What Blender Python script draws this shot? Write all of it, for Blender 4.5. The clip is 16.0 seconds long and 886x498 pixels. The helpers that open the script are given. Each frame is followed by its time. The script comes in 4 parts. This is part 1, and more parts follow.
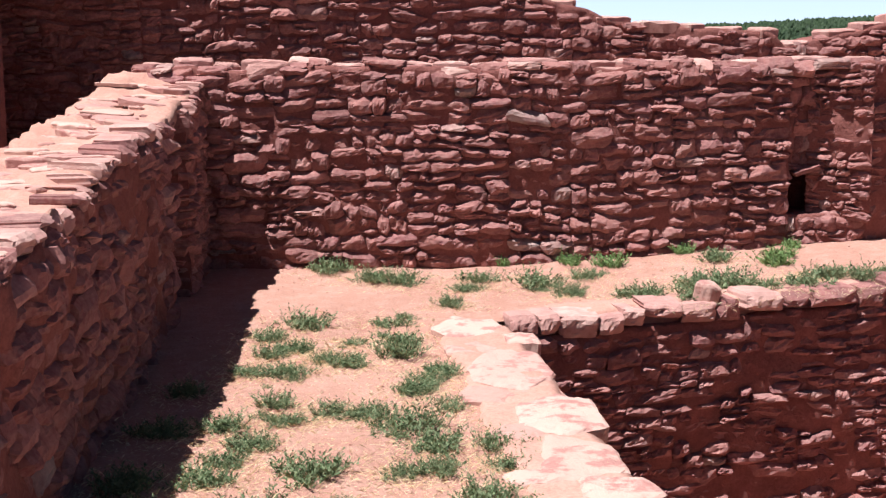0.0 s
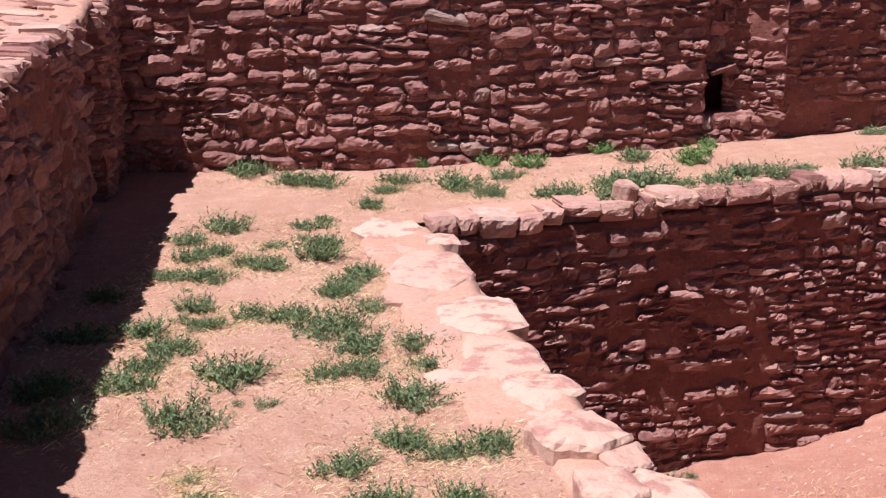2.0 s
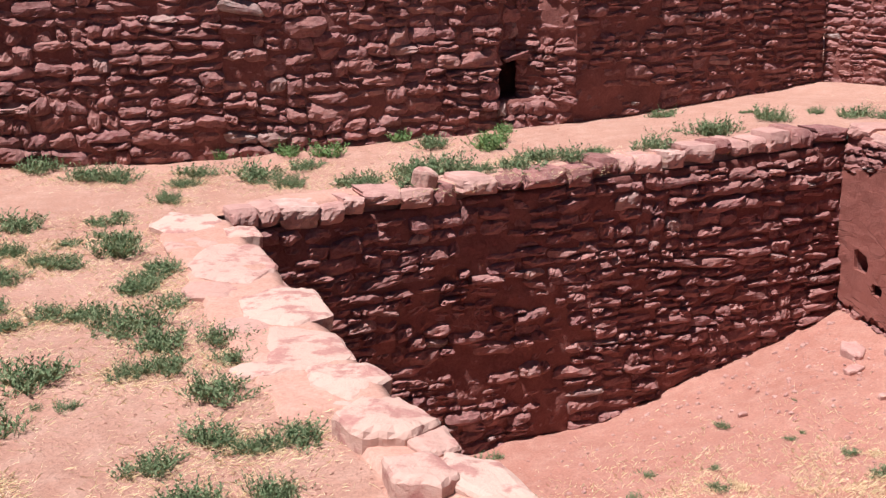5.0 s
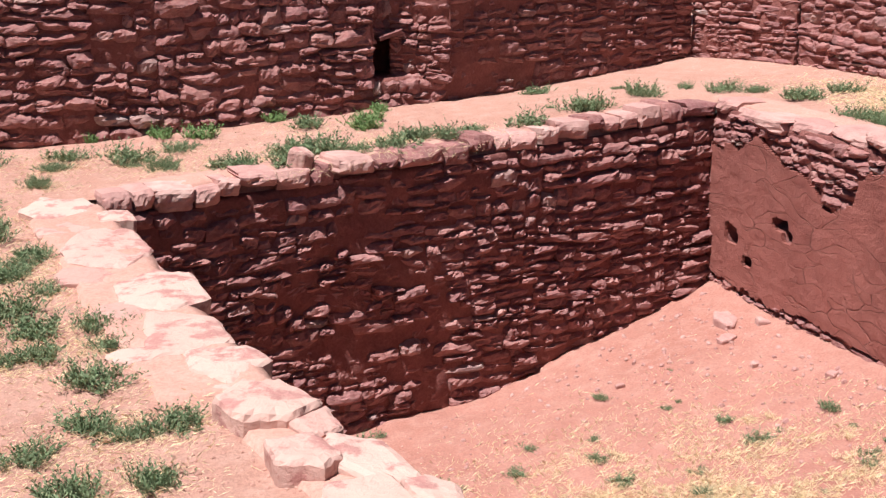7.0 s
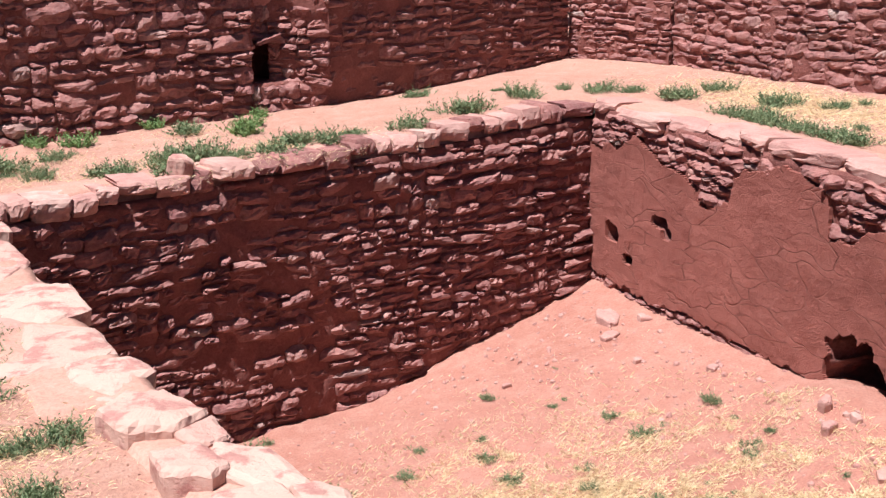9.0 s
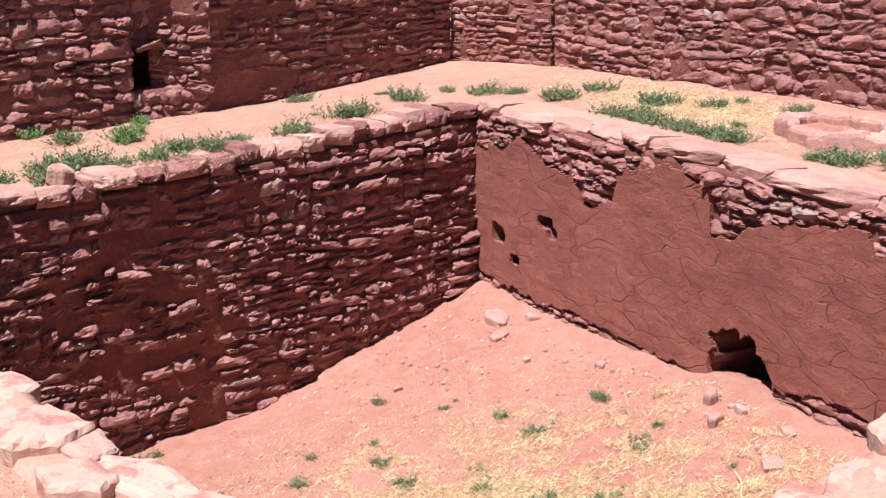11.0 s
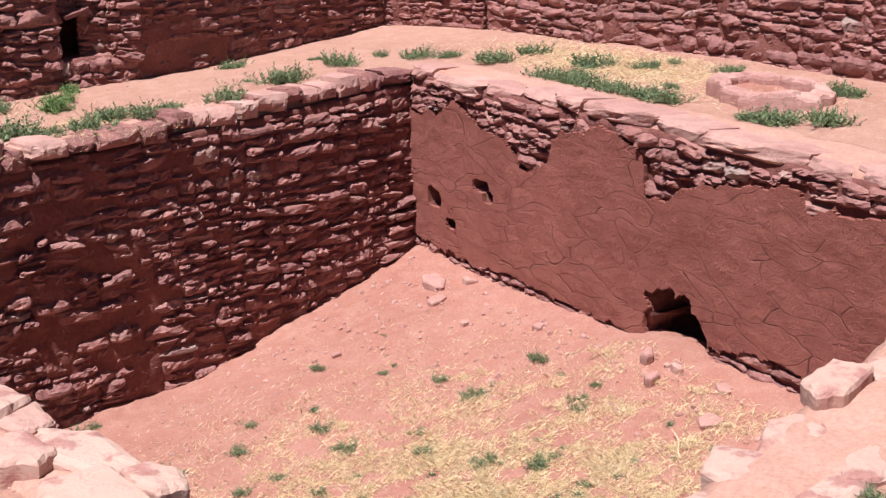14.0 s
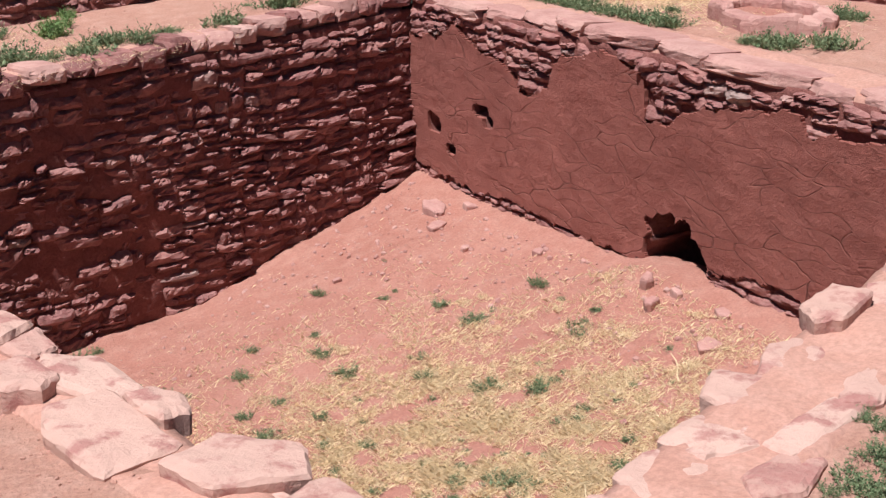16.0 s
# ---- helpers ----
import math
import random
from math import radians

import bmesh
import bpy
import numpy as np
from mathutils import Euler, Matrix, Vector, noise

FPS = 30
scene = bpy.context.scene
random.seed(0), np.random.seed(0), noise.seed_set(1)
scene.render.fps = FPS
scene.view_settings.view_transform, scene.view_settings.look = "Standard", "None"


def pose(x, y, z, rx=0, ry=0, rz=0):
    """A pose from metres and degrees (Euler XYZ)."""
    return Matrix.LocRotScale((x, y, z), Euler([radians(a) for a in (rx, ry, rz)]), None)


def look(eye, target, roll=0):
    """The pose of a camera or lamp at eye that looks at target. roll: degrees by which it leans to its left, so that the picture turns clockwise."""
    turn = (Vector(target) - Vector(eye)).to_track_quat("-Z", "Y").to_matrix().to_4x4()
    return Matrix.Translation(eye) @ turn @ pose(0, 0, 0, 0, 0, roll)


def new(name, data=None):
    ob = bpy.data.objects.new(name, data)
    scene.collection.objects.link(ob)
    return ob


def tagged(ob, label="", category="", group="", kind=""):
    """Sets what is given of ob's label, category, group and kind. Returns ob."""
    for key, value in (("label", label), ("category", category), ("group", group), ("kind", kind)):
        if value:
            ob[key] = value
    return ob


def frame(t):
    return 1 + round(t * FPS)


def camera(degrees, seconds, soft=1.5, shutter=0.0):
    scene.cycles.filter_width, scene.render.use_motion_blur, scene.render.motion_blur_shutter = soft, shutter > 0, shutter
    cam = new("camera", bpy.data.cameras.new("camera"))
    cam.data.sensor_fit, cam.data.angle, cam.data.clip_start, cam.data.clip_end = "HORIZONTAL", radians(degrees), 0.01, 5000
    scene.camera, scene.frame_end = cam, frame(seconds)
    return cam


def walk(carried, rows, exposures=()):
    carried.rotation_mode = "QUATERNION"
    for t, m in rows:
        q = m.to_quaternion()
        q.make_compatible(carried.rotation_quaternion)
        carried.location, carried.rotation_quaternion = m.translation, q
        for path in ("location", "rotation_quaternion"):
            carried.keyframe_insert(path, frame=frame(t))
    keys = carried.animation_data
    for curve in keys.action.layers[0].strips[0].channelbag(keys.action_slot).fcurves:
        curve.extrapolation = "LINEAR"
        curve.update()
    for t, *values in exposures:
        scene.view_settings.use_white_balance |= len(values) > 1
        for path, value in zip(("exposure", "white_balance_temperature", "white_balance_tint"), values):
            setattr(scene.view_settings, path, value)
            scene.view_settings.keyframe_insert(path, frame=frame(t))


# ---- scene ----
EYE = 2.1
cam = camera(35.1, 16.0, soft=1.3)
# seconds, heading to the right, pitch, lean
ROWS = [
    (0.0, 0.00, -9.00, -0.20), (0.5, 0.00, -10.19, -0.20), (1.0, 0.25, -11.44, -0.20), (1.5, 0.97, -11.88, -0.15),
    (2.0, 3.32, -13.04, -0.14), (2.5, 4.90, -13.30, -0.11), (3.0, 6.57, -13.93, -0.05), (3.5, 8.23, -13.79, -0.07),
    (4.0, 9.60, -13.67, -0.11), (6.5, 15.07, -13.48, -0.13), (7.0, 16.75, -14.36, -0.09), (7.5, 18.00, -14.36, -0.12),
    (8.0, 19.42, -14.31, -0.12), (8.5, 20.57, -14.27, -0.17), (9.0, 21.64, -14.23, -0.21), (9.5, 22.45, -14.20, -0.27),
    (10.0, 23.93, -14.15, -0.32), (12.5, 28.59, -14.01, -0.56), (13.0, 29.13, -14.00, -0.61), (13.5, 29.08, -15.15, -0.71),
    (14.0, 29.04, -15.58, -0.75), (14.5, 29.02, -16.59, -0.81), (15.0, 29.01, -17.23, -0.84), (15.5, 29.01, -18.00, -0.88),
    (16.0, 28.99, -18.63, -0.87),
]
EXPOSURES = [(t, e, 6050, 11) for t, e in ((0.0, 0.88), (2.0, 0.68), (4.0, 0.65), (7.0, 0.80), (10.0, 0.86), (12.5, 0.86), (14.0, 0.65), (16.0, 0.43))]
walk(cam, [(t, pose(0, 0, EYE, 90 + p, 0, -h) @ pose(0, 0, 0, 0, 0, r)) for t, h, p, r in ROWS], EXPOSURES)

# ---- light ----
SUN = Vector((-0.39, -0.195, 1.0)).normalized()
world = bpy.data.worlds.new("sky")
scene.world = world
world.use_nodes = True
wn = world.node_tree
sky = wn.nodes.new("ShaderNodeTexSky")
sky.sky_type = "NISHITA"
sky.sun_disc = False
sky.sun_elevation = math.asin(SUN.z)
sky.sun_rotation = math.atan2(SUN.x, SUN.y)
sky.altitude = 1800
sky.dust_density = 0.6
sky.ozone_density = 3.0
wn.links.new(sky.outputs[0], wn.nodes["Background"].inputs[0])
wn.nodes["Background"].inputs[1].default_value = 0.021
sun = new("sun", bpy.data.lights.new("sun", "SUN"))
sun.data.energy = 5.0
sun.data.angle = radians(0.53)
sun.data.color = (1.0, 0.95, 0.88)
sun.matrix_world = look(SUN * 30, (0, 0, 0))


# ---- materials ----
def nodes_of(name, rough=0.9):
    m = bpy.data.materials.new(name)
    m.use_nodes = True
    nt = m.node_tree
    b = nt.nodes["Principled BSDF"]
    b.inputs["Roughness"].default_value = rough
    b.inputs["Specular IOR Level"].default_value = 0.2
    return m, nt, b


def tex(nt, kind, scale, detail=6.0, rough=0.6, co=None, **kw):
    n = nt.nodes.new(kind)
    n.inputs["Scale"].default_value = scale
    if "Detail" in n.inputs:
        n.inputs["Detail"].default_value = detail
        n.inputs["Roughness"].default_value = rough
    if co is not None:
        nt.links.new(co, n.inputs["Vector"])
    return n


def ramp(nt, src, stops):
    r = nt.nodes.new("ShaderNodeValToRGB")
    while len(r.color_ramp.elements) < len(stops):
        r.color_ramp.elements.new(0.5)
    for e, (p, c) in zip(r.color_ramp.elements, stops):
        e.position = p
        e.color = (*c, 1) if len(c) == 3 else c
    nt.links.new(src, r.inputs[0])
    return r.outputs[0]


def mix(nt, fac, a, b, mode="MIX"):
    n = nt.nodes.new("ShaderNodeMix")
    n.data_type = "RGBA"
    n.blend_type = mode
    for sock, v in ((n.inputs[0], fac), (n.inputs[6], a), (n.inputs[7], b)):
        if isinstance(v, (int, float)):
            sock.default_value = v
        elif isinstance(v, tuple):
            sock.default_value = (*v, 1)
        else:
            nt.links.new(v, sock)
    return n.outputs[2]


def bump(nt, b, heights):
    last = None
    for h, strength, dist in heights:
        n = nt.nodes.new("ShaderNodeBump")
        n.inputs["Strength"].default_value = strength
        n.inputs["Distance"].default_value = dist
        nt.links.new(h, n.inputs["Height"])
        if last is not None:
            nt.links.new(last, n.inputs["Normal"])
        last = n.outputs[0]
    nt.links.new(last, b.inputs["Normal"])


def position(nt):
    return nt.nodes.new("ShaderNodeNewGeometry").outputs["Position"]


def chance(nt):
    """A number for each piece, whether it is an object or an island of a mesh."""
    a = nt.nodes.new("ShaderNodeObjectInfo").outputs["Random"]
    g = nt.nodes.new("ShaderNodeNewGeometry").outputs["Random Per Island"]
    n = nt.nodes.new("ShaderNodeMath")
    n.operation = "ADD"
    nt.links.new(a, n.inputs[0])
    nt.links.new(g, n.inputs[1])
    f = nt.nodes.new("ShaderNodeMath")
    f.operation = "FRACT"
    nt.links.new(n.outputs[0], f.inputs[0])
    return f.outputs[0]


def stone_material(name, stops, stain, grain=26.0, strata=0.35, edge=(0.42, 0.68)):
    m, nt, b = nodes_of(name, 0.88)
    co = position(nt)
    base = ramp(nt, chance(nt), stops)
    n1 = tex(nt, "ShaderNodeTexNoise", 5.0, 6, 0.65, co)
    n2 = tex(nt, "ShaderNodeTexNoise", grain, 8, 0.7, co)
    lay = tex(nt, "ShaderNodeTexNoise", 9.0, 4, 0.6)
    mp = nt.nodes.new("ShaderNodeMapping")
    mp.inputs["Scale"].default_value = (0.5, 0.5, 5.0)
    nt.links.new(co, mp.inputs[0])
    nt.links.new(mp.outputs[0], lay.inputs["Vector"])
    c = mix(nt, ramp(nt, n1.outputs[0], [(edge[0], (0, 0, 0)), (edge[1], (1, 1, 1))]), base, stain)
    c = mix(nt, ramp(nt, n2.outputs[0], [(0.35, (0, 0, 0)), (0.75, (0.7, 0.7, 0.7))]), c, mix(nt, 0.5, c, (0.62, 0.42, 0.36)))
    c = mix(nt, strata, c, ramp(nt, lay.outputs[0], [(0.3, (0.55, 0.5, 0.5)), (0.7, (1, 1, 1))]), "MULTIPLY")
    nt.links.new(c, b.inputs["Base Color"])
    bump(nt, b, [(n1.outputs[0], 0.5, 0.05), (lay.outputs[0], strata, 0.02), (n2.outputs[0], 0.6, 0.012)])
    return m


def soil_material(name, light, dark, pale, grit=60.0, relief=1.0):
    m, nt, b = nodes_of(name, 0.95)
    co = position(nt)
    n0 = tex(nt, "ShaderNodeTexNoise", 0.7, 5, 0.6, co)
    n1 = tex(nt, "ShaderNodeTexNoise", 6.0, 7, 0.7, co)
    n2 = tex(nt, "ShaderNodeTexNoise", grit, 6, 0.75, co)
    v = tex(nt, "ShaderNodeTexVoronoi", grit * 0.6, co=co)
    c = mix(nt, ramp(nt, n0.outputs[0], [(0.36, (0, 0, 0)), (0.64, (1, 1, 1))]), light, dark)
    c = mix(nt, ramp(nt, n1.outputs[0], [(0.45, (0, 0, 0)), (0.72, (0.8, 0.8, 0.8))]), c, pale)
    c = mix(nt, 0.55, c, ramp(nt, n2.outputs[0], [(0.32, (0.55, 0.5, 0.48)), (0.62, (1.1, 1.08, 1.05))]), "MULTIPLY")
    c = mix(nt, ramp(nt, v.outputs["Distance"], [(0.06, (0.5, 0.5, 0.5)), (0.16, (0, 0, 0))]), c, mix(nt, 0.5, c, (0.62, 0.44, 0.38)))
    nt.links.new(c, b.inputs["Base Color"])
    n3 = tex(nt, "ShaderNodeTexNoise", 19.0, 5, 0.7, co)
    bump(nt, b, [(n1.outputs[0], 0.65 * relief, 0.055), (n3.outputs[0], 0.4 * relief, 0.025), (n2.outputs[0], 0.7 * relief, 0.013)])
    return m


def plaster_material():
    m, nt, b = nodes_of("mud_plaster", 0.95)
    co = position(nt)
    n0 = tex(nt, "ShaderNodeTexNoise", 1.3, 5, 0.6, co)
    n1 = tex(nt, "ShaderNodeTexNoise", 7.0, 7, 0.7, co)
    n2 = tex(nt, "ShaderNodeTexNoise", 55.0, 5, 0.7, co)
    flow = nt.nodes.new("ShaderNodeMapping")
    flow.inputs["Scale"].default_value = (1.0, 0.8, 2.6)
    nt.links.new(co, flow.inputs[0])
    n3 = tex(nt, "ShaderNodeTexNoise", 4.0, 6, 0.65, flow.outputs[0])
    mp = nt.nodes.new("ShaderNodeMapping")
    mp.inputs["Scale"].default_value = (1.0, 0.55, 2.3)
    warp = nt.nodes.new("ShaderNodeMix")
    warp.data_type = "VECTOR"
    warp.inputs[0].default_value = 0.22
    nt.links.new(co, warp.inputs[4])
    w = tex(nt, "ShaderNodeTexNoise", 2.2, 1.5, 0.5, co)
    nt.links.new(w.outputs[1], warp.inputs[5])
    nt.links.new(warp.outputs[1], mp.inputs[0])
    cr = tex(nt, "ShaderNodeTexVoronoi", 3.4, co=mp.outputs[0])
    cr.feature = "DISTANCE_TO_EDGE"
    line = ramp(nt, cr.outputs["Distance"], [(0.0, (0, 0, 0)), (0.010, (1, 1, 1))])
    gate = ramp(nt, tex(nt, "ShaderNodeTexNoise", 2.1, 3, 0.5, co).outputs[0], [(0.44, (1, 1, 1)), (0.54, (0, 0, 0))])
    crack = mix(nt, 1.0, line, gate, "LIGHTEN")
    c = mix(nt, ramp(nt, n0.outputs[0], [(0.35, (0, 0, 0)), (0.65, (1, 1, 1))]), (0.315, 0.113, 0.092), (0.245, 0.083, 0.068))
    c = mix(nt, ramp(nt, n1.outputs[0], [(0.4, (0, 0, 0)), (0.75, (0.7, 0.7, 0.7))]), c, (0.35, 0.134, 0.11))
    c = mix(nt, ramp(nt, n3.outputs[0], [(0.35, (0.3, 0.3, 0.3)), (0.6, (0, 0, 0))]), c, (0.235, 0.086, 0.07))
    c = mix(nt, crack, (0.30, 0.115, 0.094), c)
    c = mix(nt, 0.4, c, ramp(nt, n2.outputs[0], [(0.3, (0.65, 0.62, 0.6)), (0.65, (1, 1, 1))]), "MULTIPLY")
    nt.links.new(c, b.inputs["Base Color"])
    bump(nt, b, [(n3.outputs[0], 0.15, 0.03), (n1.outputs[0], 0.85, 0.03), (n2.outputs[0], 0.7, 0.01), (crack, 1.0, 0.012)])
    return m


def leaf_material(name, a, bcol):
    m, nt, b = nodes_of(name, 0.7)
    c = ramp(nt, chance(nt), [(0.0, a), (1.0, bcol)])
    nt.links.new(c, b.inputs["Base Color"])
    b.inputs["Subsurface Weight"].default_value = 0.0
    return m


STONE = stone_material("red_sandstone", [(0.0, (0.205, 0.073, 0.070)), (0.3, (0.29, 0.115, 0.105)), (0.6, (0.345, 0.146, 0.131)), (0.86, (0.25, 0.093, 0.097)), (0.95, (0.42, 0.21, 0.185)), (1.0, (0.34, 0.27, 0.25))], (0.18, 0.068, 0.072))
SLAB = stone_material("pale_sandstone", [(0.0, (0.52, 0.315, 0.262)), (0.5, (0.58, 0.385, 0.325)), (0.8, (0.44, 0.235, 0.198)), (1.0, (0.60, 0.41, 0.35))], (0.38, 0.175, 0.155), 34.0, 0.16, (0.51, 0.59))
CAP = stone_material("weathered_capstone", [(0.0, (0.44, 0.235, 0.205)), (0.5, (0.54, 0.32, 0.28)), (0.8, (0.40, 0.20, 0.18)), (1.0, (0.60, 0.40, 0.35))], (0.36, 0.17, 0.155), strata=0.2)
MORTAR = soil_material("mud_mortar", (0.26, 0.103, 0.090), (0.21, 0.078, 0.070), (0.31, 0.136, 0.118), 45.0)
BED = soil_material("pale_mortar", (0.50, 0.282, 0.228), (0.46, 0.245, 0.195), (0.55, 0.335, 0.28), 45.0, 0.35)
SOIL = soil_material("red_soil", (0.50, 0.282, 0.222), (0.44, 0.232, 0.18), (0.57, 0.36, 0.295), 55.0)
FLOOR = soil_material("pit_soil", (0.46, 0.22, 0.175), (0.41, 0.185, 0.145), (0.52, 0.29, 0.235), 55.0)
PLASTER = plaster_material()
LEAF = leaf_material("weed_leaf", (0.08, 0.13, 0.055), (0.25, 0.30, 0.17))
BRIGHT = leaf_material("fresh_leaf", (0.11, 0.20, 0.06), (0.22, 0.31, 0.13))
STRAW = leaf_material("straw", (0.58, 0.43, 0.26), (0.92, 0.77, 0.52))
TREE = leaf_material("pine_green", (0.018, 0.034, 0.016), (0.04, 0.065, 0.03))
HILL = soil_material("hill_grass", (0.06, 0.075, 0.035), (0.045, 0.055, 0.025), (0.09, 0.09, 0.05), 0.5)
WOOD = leaf_material("weathered_wood", (0.05, 0.035, 0.03), (0.08, 0.06, 0.05))

# ---- tools for building ----
rnd = random.Random(7)


def nz(x, y, z=0.0, s=1.0):
    return noise.noise(Vector((x * s, y * s, z * s)))


def mesh_of(name, verts, faces, material, smooth=False):
    me = bpy.data.meshes.new(name)
    me.from_pydata([tuple(v) for v in verts], [], faces)
    me.materials.append(material)
    if smooth:
        me.polygons.foreach_set("use_smooth", [True] * len(me.polygons))
    me.update()
    return me


def part(name, me, parent, m=None, label=""):
    ob = new(name, me)
    if m is not None:
        ob.matrix_world = m
    ob.parent = parent
    if label:
        ob["label"] = label
    return ob


def along(stops, v):
    """A value read from (place, value) stops."""
    if v <= stops[0][0]:
        return stops[0][1]
    for (a, p), (b, q) in zip(stops, stops[1:]):
        if v <= b:
            return p + (q - p) * (v - a) / (b - a)
    return stops[-1][1]


def inside(poly, x, y):
    hit = False
    for (ax, ay), (bx, by) in zip(poly, poly[1:] + poly[:1]):
        if (ay > y) != (by > y) and x < (bx - ax) * (y - ay) / (by - ay) + ax:
            hit = not hit
    return hit


def grown(poly, d):
    cx, cy = sum(p[0] for p in poly) / len(poly), sum(p[1] for p in poly) / len(poly)
    out = []
    for x, y in poly:
        r = math.hypot(x - cx, y - cy)
        out.append((cx + (x - cx) * (r + d) / r, cy + (y - cy) * (r + d) / r))
    return out


def rubble_block(seed, relief=1.0):
    """One broken, weathered stone in a unit box, its face towards -y: a few split planes, a ragged outline."""
    r = random.Random(seed)
    na, nb = 9, 7
    ox = seed * 3.7
    skew, taper = r.uniform(-0.22, 0.22), r.uniform(-0.22, 0.22)
    lean_x, lean_z = r.uniform(-0.3, 0.3), r.uniform(-0.28, 0.26)
    round_off = r.uniform(0.03, 0.22)
    if relief < 0.6:
        skew, taper, round_off = skew * 0.35, taper * 0.5, round_off * 0.3
    chips = [(math.cos(t), math.sin(t), r.uniform(0.25, 0.8), r.uniform(0.25, 0.7)) for t in [r.uniform(0, 2 * math.pi) for k in range(3)]]
    chips.append((r.uniform(-0.3, 0.3), 1.0, r.uniform(0.1, 0.7), r.uniform(0.3, 0.9)))
    v, f = [], []
    for j in range(nb):
        for i in range(na):
            a, b = 2 * i / (na - 1) - 1, 2 * j / (nb - 1) - 1
            k = 1 - round_off * (a * a * b * b)
            x = 0.5 * a * k * (1 + taper * b) + 0.06 * nz(a * 2.1 + ox, b * 2.1, 2)
            z = 0.5 * b * k + 0.5 * skew * a + (0.13 if relief > 0.6 else 0.07) * nz(a * 1.7 + ox, b * 1.4, 7)
            m = max(abs(a), abs(b))
            y = 0.2 * m ** 8 + 0.2 * nz(a * 1.1 + ox, b * 1.1, 4) + 0.12 * nz(a * 2.8 + ox, b * 2.4, 9) + 0.07 * nz(a * 6 + ox, b * 7, 3) + 0.25 * (lean_x * a + lean_z * b)
            for ca, cb, d, steep in chips:
                y = max(y, (a * ca + b * cb - d) * steep)
            y = -0.5 + relief * y
            v.append((x, y, z))
    for j in range(nb - 1):
        for i in range(na - 1):
            q = j * na + i
            f.append((q, q + 1, q + na + 1, q + na))
    ring = list(range(na)) + [j * na + na - 1 for j in range(1, nb)] + [(nb - 1) * na + i for i in range(na - 2, -1, -1)] + [j * na for j in range(nb - 2, 0, -1)]
    base = len(v)
    for k in ring:
        x, y, z = v[k]
        v.append((x * 1.03, 0.5, z * 1.03))
    for k in range(len(ring)):
        j = (k + 1) % len(ring)
        f.append((ring[j], ring[k], base + k, base + j))
    f.append(tuple(base + k for k in reversed(range(len(ring)))))
    return v, f


def corners(r, count):
    """The outline of a broken slab: few corners, straight sides, slightly ragged."""
    pts = []
    for i in range(count):
        a = 2 * math.pi * (i + r.uniform(-0.25, 0.25)) / count + 0.6
        c, s = math.cos(a), math.sin(a)
        k = 0.54 / max(abs(c), abs(s)) ** 0.85 * r.uniform(0.9, 1.06)
        pts.append(Vector((c * k, s * k)))
    out = []
    for i, p in enumerate(pts):
        q = pts[(i + 1) % count]
        for t in (0.05, 0.2, 0.38, 0.55, 0.72, 0.9):
            d = (q - p).orthogonal().normalized() * r.uniform(-0.011, 0.011)
            v = p.lerp(q, t) + d
            out.append((v.x, v.y))
    return out


def flag_block(seed):
    """One broken flat slab in a unit box, its worn face up."""
    r = random.Random(seed)
    o = corners(r, r.choice((4, 5, 5, 6)))
    n = len(o)
    tx, ty = r.uniform(-0.12, 0.12), r.uniform(-0.12, 0.12)
    ox = seed * 2.3

    def top(x, y, z):
        return z + tx * x + ty * y + 0.10 * nz(x * 3 + ox, y * 3, 1)

    v = [(x * 0.97, y * 0.97, -0.5) for x, y in o]
    v += [(x * 1.01, y * 1.01, top(x, y, 0.28 + r.uniform(-0.05, 0.04))) for x, y in o]
    v += [(x * k, y * k, top(x, y, 0.41 + r.uniform(-0.05, 0.04))) for x, y, k in [(x, y, r.uniform(0.9, 0.97)) for x, y in o]]
    v += [(x * 0.7, y * 0.7, top(x * 0.7, y * 0.7, 0.48)) for x, y in o]
    v += [(x * 0.35, y * 0.35, top(x * 0.35, y * 0.35, 0.49)) for x, y in o]
    v.append((0, 0, top(0, 0, 0.49)))
    f = []
    for ring in range(0, 4 * n, n):
        for i in range(n):
            j = (i + 1) % n
            f.append((ring + i, ring + j, ring + n + j, ring + n + i))
    for i in range(n):
        f.append((4 * n + i, 4 * n + (i + 1) % n, 5 * n))
    return v, f


def chip_block(seed):
    r = random.Random(seed)
    bm = bmesh.new()
    bmesh.ops.create_icosphere(bm, subdivisions=1, radius=0.5)
    v = [tuple(p.co * r.uniform(0.75, 1.1)) for p in bm.verts]
    f = [tuple(p.index for p in q.verts) for q in bm.faces]
    bm.free()
    return v, f


RUBBLE = [rubble_block(100 + i) for i in range(44)]
CHIPS = [chip_block(700 + i) for i in range(12)]
FLAGS = [flag_block(300 + i) for i in range(24)]
RUBBLE_MESH = [mesh_of("stone", v, f, STONE) for v, f in RUBBLE]
CAP_BLOCKS = [rubble_block(200 + i, 0.42) for i in range(24)]
CAP_MESH = [mesh_of("stone", v, f, CAP) for v, f in CAP_BLOCKS]
RED_CAP_MESH = [mesh_of("stone", v, f, STONE) for v, f in CAP_BLOCKS]
FLAG_MESH = [mesh_of("slab", v, f, SLAB) for v, f in FLAGS]
RED_FLAG_MESH = [mesh_of("slab", v, f, STONE) for v, f in FLAGS]
CAP_FLAG_MESH = [mesh_of("slab", v, f, CAP) for v, f in FLAGS]


